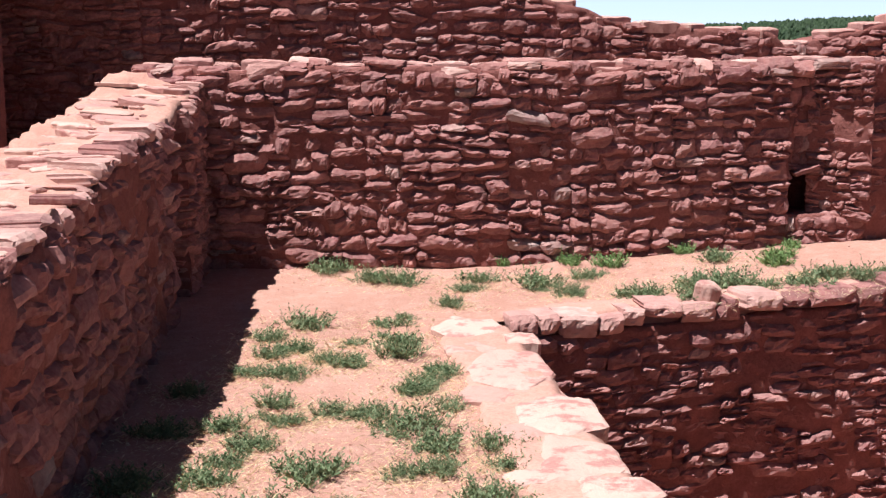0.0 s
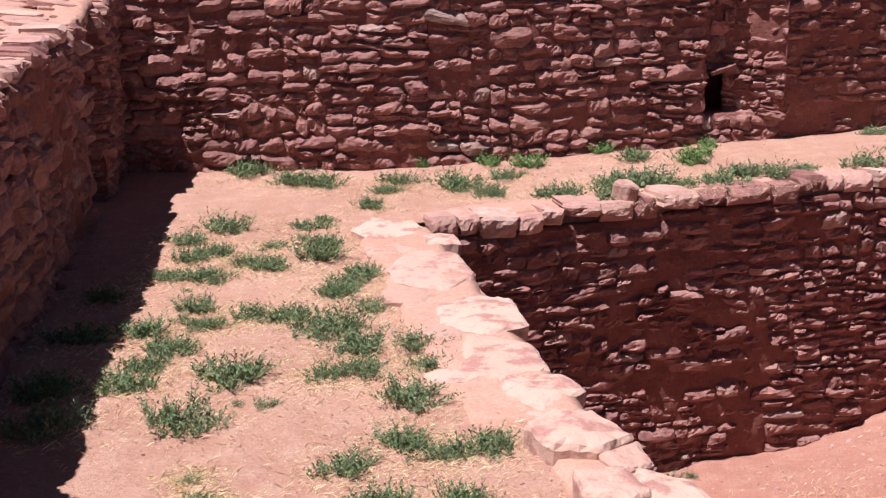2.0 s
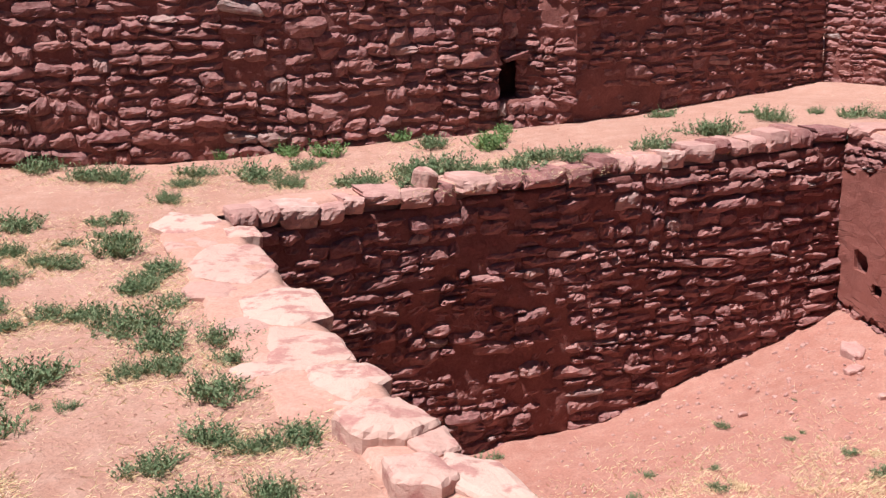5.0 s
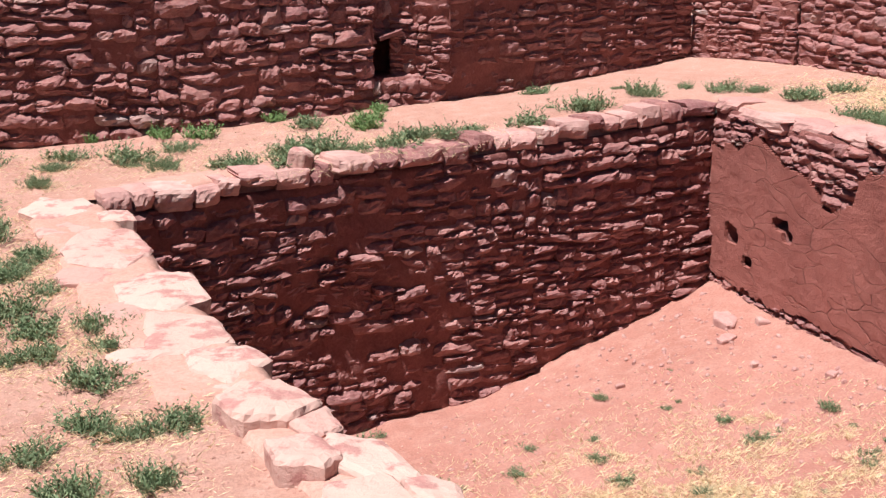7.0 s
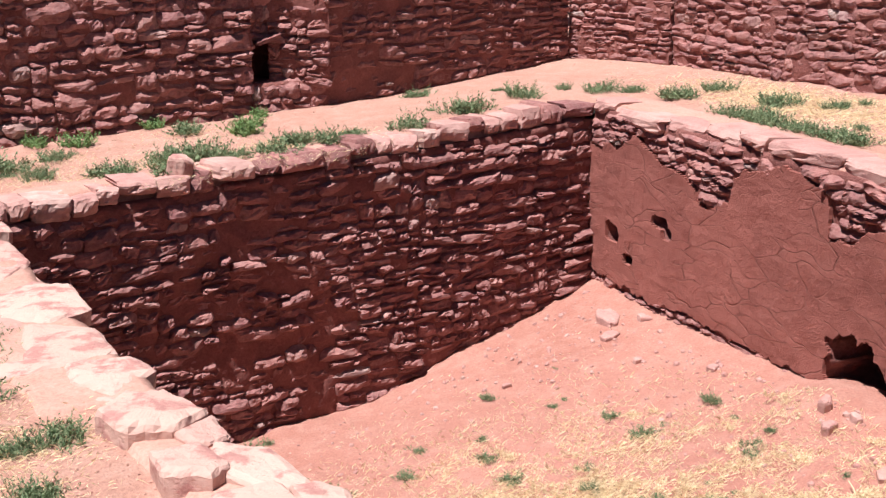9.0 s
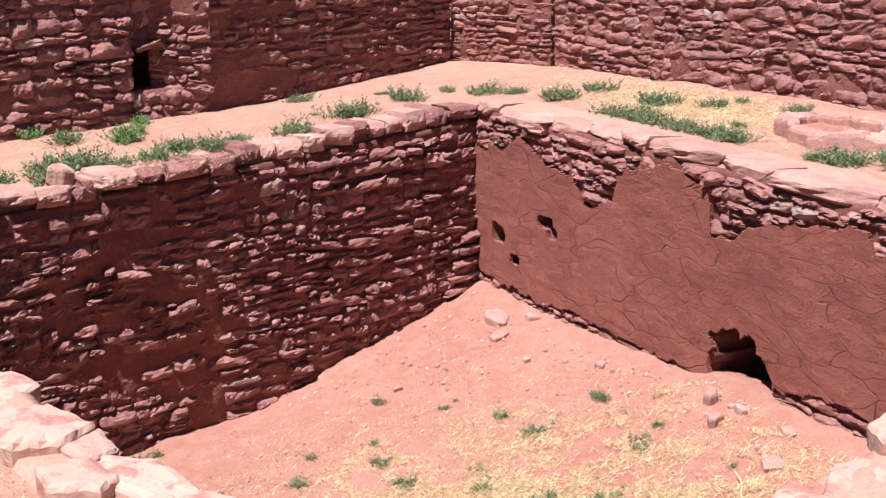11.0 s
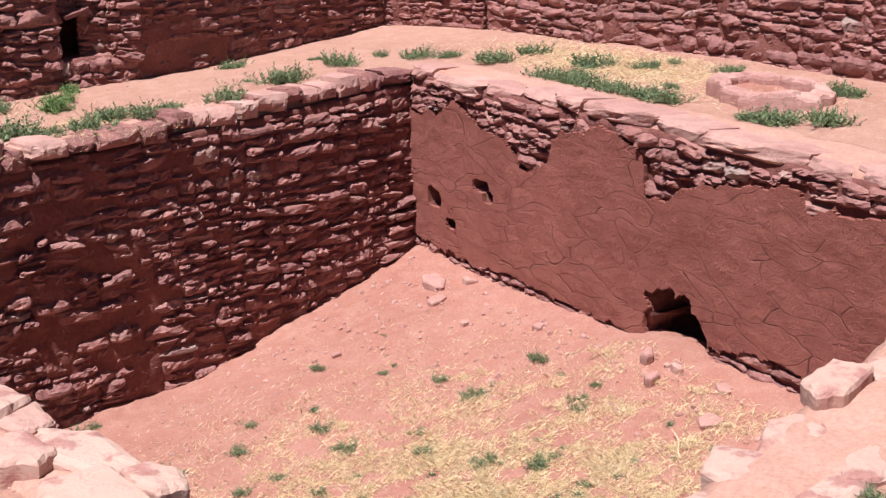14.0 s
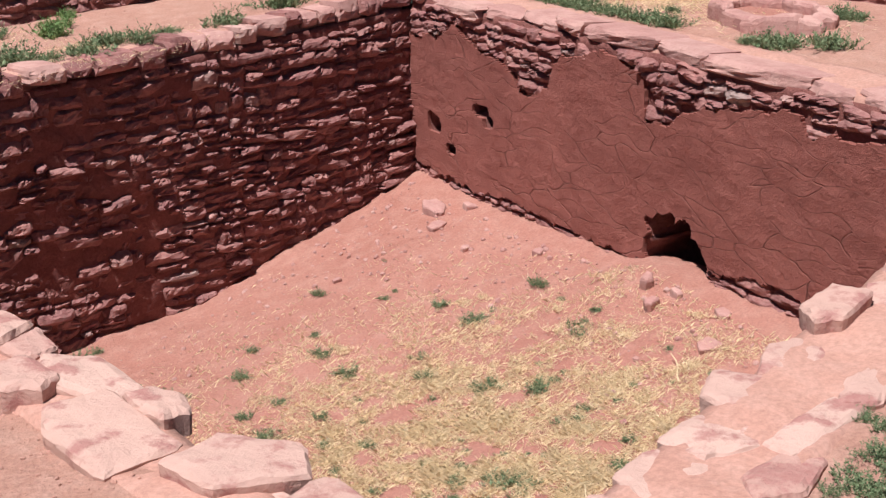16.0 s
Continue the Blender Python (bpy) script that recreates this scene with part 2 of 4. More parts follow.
def place(u, n, c, size, turn=(0, 0, 0)):
    """The matrix of a stone: its length along u, its face towards n."""
    u = Vector((u[0], u[1], 0)).normalized()
    n = Vector((n[0], n[1], 0)).normalized()
    rot = Matrix((u, -n, Vector((0, 0, 1)))).transposed().to_4x4()
    return Matrix.Translation(c) @ rot @ pose(0, 0, 0, *turn) @ Matrix.Diagonal((*size, 1))


def joined(name, blocks, items, material, parent, kind="stuff", label=""):
    """Many small pieces in one mesh. items: number of the block, matrix."""
    verts, faces = [], []
    for i, m in items:
        base = len(verts)
        v, f = blocks[i]
        a = np.array(m)
        verts.extend((np.array(v) @ a[:3, :3].T + a[:3, 3]).tolist())
        faces.extend(tuple(base + k for k in q) for q in f)
    ob = new(name, mesh_of(name, verts, faces, material))
    if parent is not None:
        ob.parent = parent
    return tagged(ob, label=label, kind=kind)


def backing(name, p, q, low, high, thick, material, label, recess=0.0, rough=0.035, dents=(), step=0.045, seed=0, off=0.0, hollow=None):
    """A wall's core from p to q, seen with p on its left: low and high give its foot and top at a distance along it; dents are hollows (start, end, foot, top, depth)."""
    p, q = Vector((*p, 0)), Vector((*q, 0))
    length = (q - p).length
    u = (q - p) / length
    n = Vector((u.y, -u.x, 0))
    cols = max(2, int(length / step))
    rows = max(2, int((high(length / 2) - low(length / 2)) / step))
    verts, faces = [], []
    for i in range(cols + 1):
        s = length * i / cols
        a, b = low(s), high(s)
        for k in range(rows + 1):
            z = a + (b - a) * k / rows
            d = -recess + rough * (nz((s + off) * 3 + seed, z * 3) + 0.7 * nz((s + off) * 9 + seed, z * 9))
            if hollow is not None:
                d -= hollow(s + off, z)
            for s0, s1, z0, z1, deep in dents:
                w = 0.09 * nz(s * 6, z * 6, seed) * min(1.0, (s1 - s0) / 0.4)
                if s0 - w < s < s1 + w and z0 - w < z < z1 + w:
                    d -= deep
            verts.append(p + u * s + n * d + Vector((0, 0, z)))
        for back in (0.33, 0.66, 1.0):
            verts.append(p + u * s - n * thick * back + Vector((0, 0, b + 0.03 * nz(s * 4, back * 5, seed))))
        verts.append(p + u * s - n * thick + Vector((0, 0, a)))
    w = rows + 5
    for i in range(cols):
        for k in range(w):
            a, b = i * w + k, i * w + (k + 1) % w
            faces.append((a, a + w, b + w, b))
    for end in (list(range(w)), [cols * w + k for k in reversed(range(w))]):
        base = len(verts)
        verts.extend(verts[k] for k in end)
        faces.append(tuple(range(base, base + w)))
    ob = new(name, mesh_of(name, verts, faces, material, True))
    return tagged(ob, label=label, category="wall", kind="structure")


def rubble_cells(r, s0, s1, z0, z1, courses, lengths):
    """A stretch of wall face cut into uneven beds and stones."""
    w, h = s1 - s0, z1 - z0
    wide = w > lengths[1] or w > 4.2 * h
    high = h > courses[1]
    if (wide and w > 2.0 * h) or (wide and not high):
        c = s0 + w * r.uniform(0.32, 0.68)
        return rubble_cells(r, s0, c, z0, z1, courses, lengths) + rubble_cells(r, c, s1, z0, z1, courses, lengths)
    if high or (h > 1.7 * courses[0] and r.random() < 0.3):
        c = z0 + h * r.uniform(0.34, 0.66)
        return rubble_cells(r, s0, s1, z0, c, courses, lengths) + rubble_cells(r, s0, s1, c, z1, courses, lengths)
    if w > 1.8 * lengths[0] and r.random() < 0.3:
        c = s0 + w * r.uniform(0.3, 0.7)
        return [(s0, c, z0, z1), (c, s1, z0, z1)]
    return [(s0, s1, z0, z1)]


def masonry(roots, p, q, low, high, seed, courses=(0.06, 0.16), lengths=(0.12, 0.44), keep=None, out=0.022, single=300, sunk=-0.6, flat=None, bare=0.25, rugged=1.0, lean=0.0, full=1.07):
    """Rough rubble on the face of a wall from p to q. Each root holds an equal stretch: its first stones are parts of their own, the rest are joined."""
    r = random.Random(seed)
    p, q = Vector((*p, 0)), Vector((*q, 0))
    length = (q - p).length
    u = (q - p) / length
    n = Vector((u.y, -u.x, 0))
    bottom = min(low(0), low(length / 2), low(length)) - 0.05
    top = max(high(length * k / 8) for k in range(9))
    items = [[] for k in roots]
    calm = min(1.0, rugged)
    z = bottom
    while z < top:
        band = r.uniform(0.7, 1.7) * courses[1]
        for s0, s1, z0, z1 in rubble_cells(r, 0.0, length, z, z + band, courses, lengths):
            mid, ln, ph = (s0 + s1) / 2, s1 - s0, z1 - z0
            zc = (z0 + z1) / 2 + 0.09 * nz(mid * 0.7, z0 * 0.6, seed) + r.uniform(-0.012, 0.012)
            if not (low(mid) - 0.03 < zc < high(mid) - ph * 0.3 and (keep is None or keep(mid, zc))):
                continue
            patch = nz(mid * 0.8 + seed, zc * 1.4, 3.1)
            push = out + rugged * (r.uniform(-0.022, 0.026) + 0.024 * patch)
            if patch < sunk:
                push -= 0.03
            if flat is not None and r.random() > bare:
                push -= flat(mid, zc)
            if r.random() < 0.14 * rugged:
                push += r.uniform(0.01, 0.035)
            deep = r.uniform(0.12, 0.18)
            size = (full * ln * r.uniform(0.95, 1.1), deep, full * ph * r.uniform(0.86, 1.14))
            c = p + u * mid + n * (push - deep / 2) + Vector((0, 0, zc))
            k = min(len(roots) - 1, max(0, int(mid / length * len(roots))))
            items[k].append((r.randrange(len(RUBBLE)), place(u, n, c, size, (lean + r.uniform(-9, 7) * calm, r.uniform(-8, 8) * calm, r.uniform(-8, 8) * calm))))
        z += band
    for root, own in zip(roots, items):
        r.shuffle(own)
        for i, m in own[:single]:
            part("stone", RUBBLE_MESH[i], root, m)
        if own[single:]:
            joined("stones", RUBBLE, own[single:], STONE, root)


# ---- the lie of the land ----
def tz(x, y):
    return 0.045 * max(x, 0.0)


def fz(x, y):
    heap = 0.12 * math.exp(-((x - 5.65) / 0.35) ** 2 - ((y - 7.35) / 0.45) ** 2)
    near = heap + 0.14 * math.exp(-max(6.0 - x, 0) / 0.8) + 0.12 * math.exp(-math.hypot(x - 5.9, y - 11.0) / 0.7)
    dip = 0.13 * math.exp(-((x - 3.3) / 0.9) ** 2 - max(10.6 - y, 0.0) / 1.2)
    return -dip - 2.06 + 0.15 * (x - 2.28) - 0.04 * (y - 10.3) + near


def gz(x, y):
    """The height of the uneven ground."""
    return tz(x, y) + 0.03 * nz(x, y, 0, 0.9) + 0.018 * nz(x, y, 2, 3.2) + 0.008 * nz(x, y, 5, 8.0)


def pz(x, y):
    """The height of the uneven pit floor."""
    return fz(x, y) + 0.035 * nz(x, y, 0, 1.3) + 0.02 * nz(x, y, 3, 4.0) + 0.01 * nz(x, y, 7, 10.0)


KA, KB, KD, KC = (0.48, 9.69), (5.86, 11.10), (6.06, 4.62), (1.58, 2.74)
KM, KCX = (0.98, 5.60), (1.68, 2.25)
KIVA = [KA, KB, KD, KC, KM]


def ground_mesh():
    x0, x1, y0, y1, st = -9.0, 13.0, -5.0, 21.0, 0.11
    nx, ny = int((x1 - x0) / st), int((y1 - y0) / st)
    edge = grown(KIVA, 0.16)
    verts, faces = [], []
    for j in range(ny + 1):
        for i in range(nx + 1):
            x, y = x0 + i * st, y0 + j * st
            verts.append((x, y, gz(x, y)))
    w = nx + 1
    for j in range(ny):
        for i in range(nx):
            if not inside(edge, x0 + (i + 0.5) * st, y0 + (j + 0.5) * st):
                a = j * w + i
                faces.append((a, a + 1, a + w + 1, a + w))
    rim = [i for i in range(w)] + [j * w + nx for j in range(1, ny + 1)] + [ny * w + i for i in range(nx - 1, -1, -1)] + [j * w for j in range(ny - 1, 0, -1)]
    base = len(verts)
    for k in rim:
        x, y, z = verts[k]
        verts.append(((x - 2) * 230, (y - 8) * 230, -0.5))
    c = len(rim)
    for k in range(c):
        faces.append((rim[k], base + k, base + (k + 1) % c, rim[(k + 1) % c]))
    return mesh_of("ground", verts, faces, SOIL, True)


tagged(new("ground", ground_mesh()), "dry reddish bare soil with fine gravel", "ground", kind="structure")


def pit_floor():
    st = 0.07
    edge = grown(KIVA, 0.25)
    verts, faces, index = [], [], {}
    for j in range(int(9.6 / st)):
        for i in range(int(6.8 / st)):
            x, y = 0.1 + i * st, 2.2 + j * st
            if inside(edge, x, y):
                index[i, j] = len(verts)
                verts.append((x, y, pz(x, y)))
    for (i, j), a in index.items():
        q = [index.get(k) for k in ((i + 1, j), (i + 1, j + 1), (i, j + 1))]
        if None not in q:
            faces.append((a, *q))
    return mesh_of("pit_floor", verts, faces, FLOOR, True)


tagged(new("floor", pit_floor()), "sunken earthen floor of a pit with rubble", "floor", kind="structure")

# ---- far wall ----
F0, F1, FS, F3, F4, F5, F6, F7 = (-2.7, 12.22), (0.58, 12.17), (3.10, 12.50), (3.84, 12.57), (7.02, 13.92), (7.70, 12.92), (8.02, 10.68), (8.6, 6.2)


def foot(s):
    return -0.15


def top_far(s):
    return 1.76 + 0.05 * nz(s * 1.5, 4) + 0.03 * nz(s * 5, 9)


def wall(name, p, q, low, high, thick, label, seed, core=0.009, sections=1, rough=0.03, hollow=None, **kw):
    p, q = Vector(p), Vector(q)
    length = (q - p).length
    roots = []
    for k in range(sections):
        a, b = p.lerp(q, k / sections), p.lerp(q, (k + 1) / sections)
        at = length * k / sections
        roots.append(backing(name if sections == 1 else "%s_%d" % (name, k + 1), tuple(a), tuple(b), lambda s, at=at: low(s + at), lambda s, at=at: high(s + at), thick, MORTAR, label, recess=core, seed=seed, off=at, rough=rough, hollow=hollow))
    masonry(roots, tuple(p), tuple(q), low, high, seed, **kw)
    return roots[0]


wall_far_a = wall("wall_far_a", F0, F1, foot, top_far, 0.55, "roughly coursed red sandstone rubble wall", 11, core=0.016, rugged=1.1, lean=10.0, courses=(0.07, 0.17), lengths=(0.12, 0.46), sections=2)
wall_far_b = wall("wall_far_b", F1, FS, foot, top_far, 0.55, "roughly coursed red sandstone rubble wall", 12, core=0.016, rugged=1.1, lean=10.0, courses=(0.07, 0.17), lengths=(0.12, 0.42), sections=2)
wall_sill = wall("wall_sill", FS, F3, foot, lambda s: 0.42, 0.6, "low red rubble wall under a slot opening", 13)
wall_jamb = wall("wall_jamb", (3.30, 12.665), (3.84, 12.51), lambda s: 0.42, lambda s: 1.78 + 0.04 * nz(s * 5, 1), 0.5, "sunlit jamb of small red stones beside a slot", 14, courses=(0.05, 0.12), lengths=(0.08, 0.24), out=0.02, sunk=-2)
wall_lintel = wall("wall_lintel", (3.06, 12.56), (3.36, 12.72), lambda s: 0.80, lambda s: 1.77, 0.9, "rubble wall above a narrow slot", 15, lengths=(0.1, 0.25))
wall_slot = backing("wall_slot", (2.8, 13.14), (3.9, 13.2), lambda s: 0.0, lambda s: 1.8, 0.2, MORTAR, "rubble wall behind a slot", seed=4)
wall_north = wall("wall_north", F3, F4, foot, lambda s: 1.78 + 0.05 * nz(s * 2, 7), 0.5, "shaded red sandstone rubble wall", 16, rugged=0.6, lean=-8.0, courses=(0.06, 0.13), lengths=(0.12, 0.42), sections=3, flat=lambda s, z: 0.035 if s < 1.1 and nz(s * 2, z * 2, 1) < 0.12 else 0.0)
wall_corner = wall("wall_corner", F4, F5, foot, lambda s: 2.4 + 0.05 * nz(s * 3, 8), 0.5, "thin-coursed red sandstone wall in the corner", 17, courses=(0.05, 0.1), lengths=(0.2, 0.5), out=0.014, rugged=0.5)
wall_east = wall("wall_east", (7.735, 12.91), F6, foot, lambda s: 2.2, 0.5, "sunlit red sandstone rubble wall", 18, courses=(0.06, 0.15), lengths=(0.14, 0.46), out=0.014, core=0.012, rugged=0.45, full=1.14, sunk=-2, sections=2)
wall_east_b = wall("wall_east_b", F6, F7, foot, lambda s: 2.2, 0.5, "sunlit red sandstone rubble wall", 19, courses=(0.06, 0.15), lengths=(0.14, 0.46), out=0.014, core=0.012, rugged=0.45, full=1.14, sunk=-2, sections=3)


def cap_row(root, p, q, level, depth, seed, height=(0.08, 0.14), lengths=(0.2, 0.5), meshes=None, back=0.0, lift=0.04, tilt=2.0):
    r = random.Random(seed)
    p, q = Vector((*p, 0)), Vector((*q, 0))
    length = (q - p).length
    u = (q - p) / length
    n = Vector((u.y, -u.x, 0))
    s = 0.0
    while s < length:
        ln = min(r.uniform(*lengths), length - s + 0.1)
        d = depth * r.uniform(0.82, 1.1)
        h = r.uniform(*height)
        c = p + u * (s + ln / 2) - n * (back + depth / 2 + r.uniform(-0.03, 0.03))
        c.z = level(s + ln / 2) + lift - h / 2 + r.uniform(-0.014, 0.014)
        m = Matrix.Translation(c) @ pose(0, 0, 0, r.uniform(-tilt, tilt), r.uniform(-tilt, tilt), math.degrees(math.atan2(u.y, u.x)) + r.uniform(-7, 7)) @ Matrix.Diagonal((ln * 0.97, d, h, 1))
        part("slab", r.choice(meshes or FLAG_MESH), root, m)
        s += ln + r.uniform(0.0, 0.03)


def boulders(root, p, q, level, depth, seed, meshes, height=(0.1, 0.18), lengths=(0.16, 0.46), lift=0.03, back=0.0):
    """A top course of rough blocks of uneven height, bedded in mud."""
    r = random.Random(seed)
    p, q = Vector((*p, 0)), Vector((*q, 0))
    length = (q - p).length
    u = (q - p) / length
    n = Vector((u.y, -u.x, 0))
    s = 0.0
    while s < length - 0.05:
        ln = min(lengths[0] + (lengths[1] - lengths[0]) * r.random() ** 1.4, length - s + 0.03)
        h = r.uniform(*height)
        d = depth * r.uniform(0.75, 1.05)
        c = p + u * (s + ln / 2) - n * (back + d / 2 + r.uniform(-0.035, 0.02))
        c.z = level(s + ln / 2) + lift - h / 2 + r.uniform(-0.035, 0.03)
        part("stone", r.choice(meshes), root, place(u, n, c, (ln * 1.02, d, h), (r.uniform(-5, 3), r.uniform(-5, 5) * 0.2 / max(ln, 0.2), r.uniform(-7, 7))))
        s += ln + r.uniform(0.0, 0.035)


for w, a, b, k in ((wall_far_a, F0, F1, 1), (wall_far_b, F1, FS, 2), (wall_north, F3, F4, 3), (wall_jamb, FS, F3, 4)):
    boulders(w, a, b, top_far, 0.3, 40 + k, RED_CAP_MESH + CAP_MESH[:16], height=(0.07, 0.16), lengths=(0.14, 0.4))
    cap_row(w, a, b, top_far, 0.26, 50 + k, back=0.28, lift=0.05, meshes=CAP_FLAG_MESH)

lintel = new("lintel_stone", RED_FLAG_MESH[3])
lintel.matrix_world = pose(3.25, 12.66, 0.815, 0, -14, 12) @ Matrix.Diagonal((0.28, 0.36, 0.04, 1))
tagged(lintel, "dark flat lintel stone tilted over a narrow slot", "lintel")

# wall behind, its ruined top stepping down
BACK_TOP = [(-9, 3.4), (0.0, 2.75), (0.9, 2.45), (1.6, 2.3), (1.95, 2.16), (2.2, 2.12), (3.8, 2.03), (3.95, 1.86), (4.6, 2.0), (5.4, 2.18), (9, 2.3)]


def top_back(s):
    return along(BACK_TOP, s * 0.99 - 3.2) + 0.03 * nz(s * 4, 2)


wall_back = wall("wall_back", (-3.2, 15.05), (9.0, 17.0), lambda s: 0.8, top_back, 0.6, "higher ruined red sandstone wall behind", 21, courses=(0.08, 0.17), lengths=(0.14, 0.46), sections=4)
cap_row(wall_back, (-3.2, 15.05), (9.0, 17.0), top_back, 0.5, 61, lengths=(0.25, 0.6), lift=0.05, meshes=CAP_FLAG_MESH)
wall_tall = wall("wall_tall", (-5.3, 11.4), (-5.0, 15.6), foot, lambda s: 3.3, 0.6, "dark shaded red sandstone rubble wall", 22, sections=1, single=200)
# added wall: closes the recess so that less light gets in
recess_shade_wall = backing("recess_shade_wall", (-5.9, 12.3), (-3.95, 12.3), foot, lambda s: 3.3, 0.4, MORTAR, "added wall that keeps light out of a recess", seed=23)
wall_tall_end = wall("wall_tall_end", (-5.6, 15.02), (-3.2, 15.02), foot, lambda s: 3.3, 0.4, "shaded added wall that keeps light out of a recess", 24)
# added above the view, only to shade the recess below
recess_shade_roof = backing("recess_shade_roof", (-5.9, 12.4), (-3.35, 12.4), lambda s: 3.3, lambda s: 3.5, 3.2, MORTAR, "unseen roof added to keep a recess dark", seed=25)


# ---- wall beside the terrace ----
LEFT_TOP = [(3, 1.15), (5.1, 1.2), (6.2, 1.23), (7.4, 1.33), (8.7, 1.39), (10.5, 1.42), (11.4, 1.46), (12.2, 1.6)]


def top_left(y):
    return along(LEFT_TOP, y) + 0.02 * nz(y * 3, 5)


wall_left = wall("wall_left", (-1.50, 3.0), (-1.96, 10.1), foot, lambda s: top_left(3.0 + s) - 0.03, 0.88, "mud-plastered red rubble wall, shaded, with a sunlit top", 31, courses=(0.08, 0.18), out=0.014, core=0.014, rugged=1.3, lean=5.0, rough=0.05, sunk=-0.25, sections=2)
wall_left_gap = wall("wall_left_gap", (-2.07, 10.05), (-2.13, 10.95), foot, lambda s: top_left(10.1 + s), 0.6, "shaded recess in a red rubble wall", 32)
wall_left_pier = wall("wall_left_pier", (-1.99, 10.9), (-2.08, 12.2), foot, lambda s: top_left(10.9 + s), 0.85, "rough red rubble pier against the far wall", 33)


def left_crest():
    """The worn, sunlit top of the wall: mud with thin flat stones in it."""
    verts, faces = [], []
    ni, nj, st = 155, 16, 0.06

    def level(y, w):
        tilt = 0.11 * w * min(1.0, max(0.0, (y - 8.6) / 2.4))
        ledge = 0.03 * round(2.2 * nz(y * 2.3, w * 2.6, 4)) + 0.02 * nz(y * 7, w * 7, 2)
        return top_left(y) + tilt + 0.02 + ledge

    for i in range(ni + 1):
        y = 3.0 + i * st
        face = -1.50 - 0.0648 * (y - 3.0) + 0.02 - (0.07 if 10.15 < y < 10.85 else 0.0)
        for j in range(-1, nj + 2):
            w = 0.07 + min(max(j, 0), nj) * 0.047
            x = -1.50 - 0.0648 * (y - 3.0) + 0.02 - w + 0.04 * nz(y * 5, j * 0.8, 6)
            x = min(x, face + 0.03 * nz(y * 6, 3))
            drop = 0.10 if j in (-1, nj + 1) else 0.0
            verts.append((x, y, level(y, w) - drop))
    w = nj + 3
    for i in range(ni):
        for j in range(w - 1):
            a = i * w + j
            faces.append((a, a + w, a + w + 1, a + 1))
    part("crest", mesh_of("crest", verts, faces, BED, True), wall_left, label="pale pink weathered mud top")
    r = random.Random(77)
    for k in range(150):
        y, w = r.uniform(3.2, 12.2), r.uniform(0.14, 0.66)
        x = -1.50 - 0.0648 * (y - 3.0) - w
        if 10.05 < y < 10.95 and w < 0.3:
            continue
        a, h = r.uniform(0.14, 0.36), r.uniform(0.03, 0.07)
        m = Matrix.Translation((x, y, level(y, w) + 0.008 - h / 2 + r.uniform(-0.012, 0.02))) @ pose(0, 0, 0, r.uniform(-4, 4), r.uniform(-4, 4) + 6 * (y > 9), r.uniform(-20, 20)) @ Matrix.Diagonal((a, a * r.uniform(0.5, 0.9), h, 1))
        part("slab", r.choice(FLAG_MESH + CAP_FLAG_MESH[:8]), wall_left, m)


left_crest()
for p, q, k in (((-1.50, 3.0), (-1.96, 10.1), 5), ((-1.99, 10.9), (-2.08, 12.2), 6)):
    boulders(wall_left if k == 5 else wall_left_pier, p, q, lambda s, y=p[1]: top_left(y + s), 0.3, 40 + k, CAP_MESH + RED_CAP_MESH[:6], height=(0.05, 0.12), lengths=(0.1, 0.34), lift=0.045)

# ---- sunken chamber ----
def z_ab(s):
    return tz(KA[0] + s * 0.967, 0)


def smooth_ab(s, z):
    """How far the stones are sunk in mud plaster: most of the lower left half."""
    mud = 1.25 - abs(s - 2.1) * 0.75 - abs(z + 1.15) * 0.7 + 0.7 * nz(s * 1.3, z * 1.6, 5)
    return 0.055 if mud > 0.62 else 0.03 if mud > 0.42 else 0.0


wall_pit_north = wall("wall_pit_north", KA, (6.04, 11.147), lambda s: -2.45 + 0.1 * s, lambda s: z_ab(s) - 0.12, 0.4, "shaded rubble wall of a sunken square chamber", 41, courses=(0.06, 0.145), lengths=(0.13, 0.42), sections=3, out=0.022, rugged=0.8, lean=-7.0, core=0.012, flat=smooth_ab, hollow=lambda s, z: 0.3 * smooth_ab(s, z))
KAB = (3.40, 10.455)
boulders(wall_pit_north, KA, KAB, z_ab, 0.34, 71, CAP_MESH[:14] + RED_CAP_MESH[:10], height=(0.08, 0.17), lengths=(0.14, 0.46), lift=0.03, back=-0.05)
boulders(wall_pit_north, KAB, KB, lambda s: z_ab(s + 3.02), 0.34, 75, CAP_MESH + RED_CAP_MESH[:8], height=(0.08, 0.18), lengths=(0.12, 0.42), lift=0.035)

for i, (at, z, ln) in enumerate([(5.45, -1.04, 0.30), (5.41, -1.16, 0.37), (5.38, -1.28, 0.43), (5.37, -1.39, 0.51), (5.16, -1.55, 0.33), (5.03, -1.64, 0.31), (5.47, -0.91, 0.30)]):
    u = (Vector(KB) - Vector(KA)).normalized()
    c = Vector((*(Vector(KA) + u * at), z)) - Vector((u.y, -u.x, 0)) * 0.05
    part("stone", RED_CAP_MESH[i + 3], wall_pit_north, place(u, (u.y, -u.x), c, (ln, 0.26, 0.075), (-6, -5, 4 - 2 * (i % 3))))

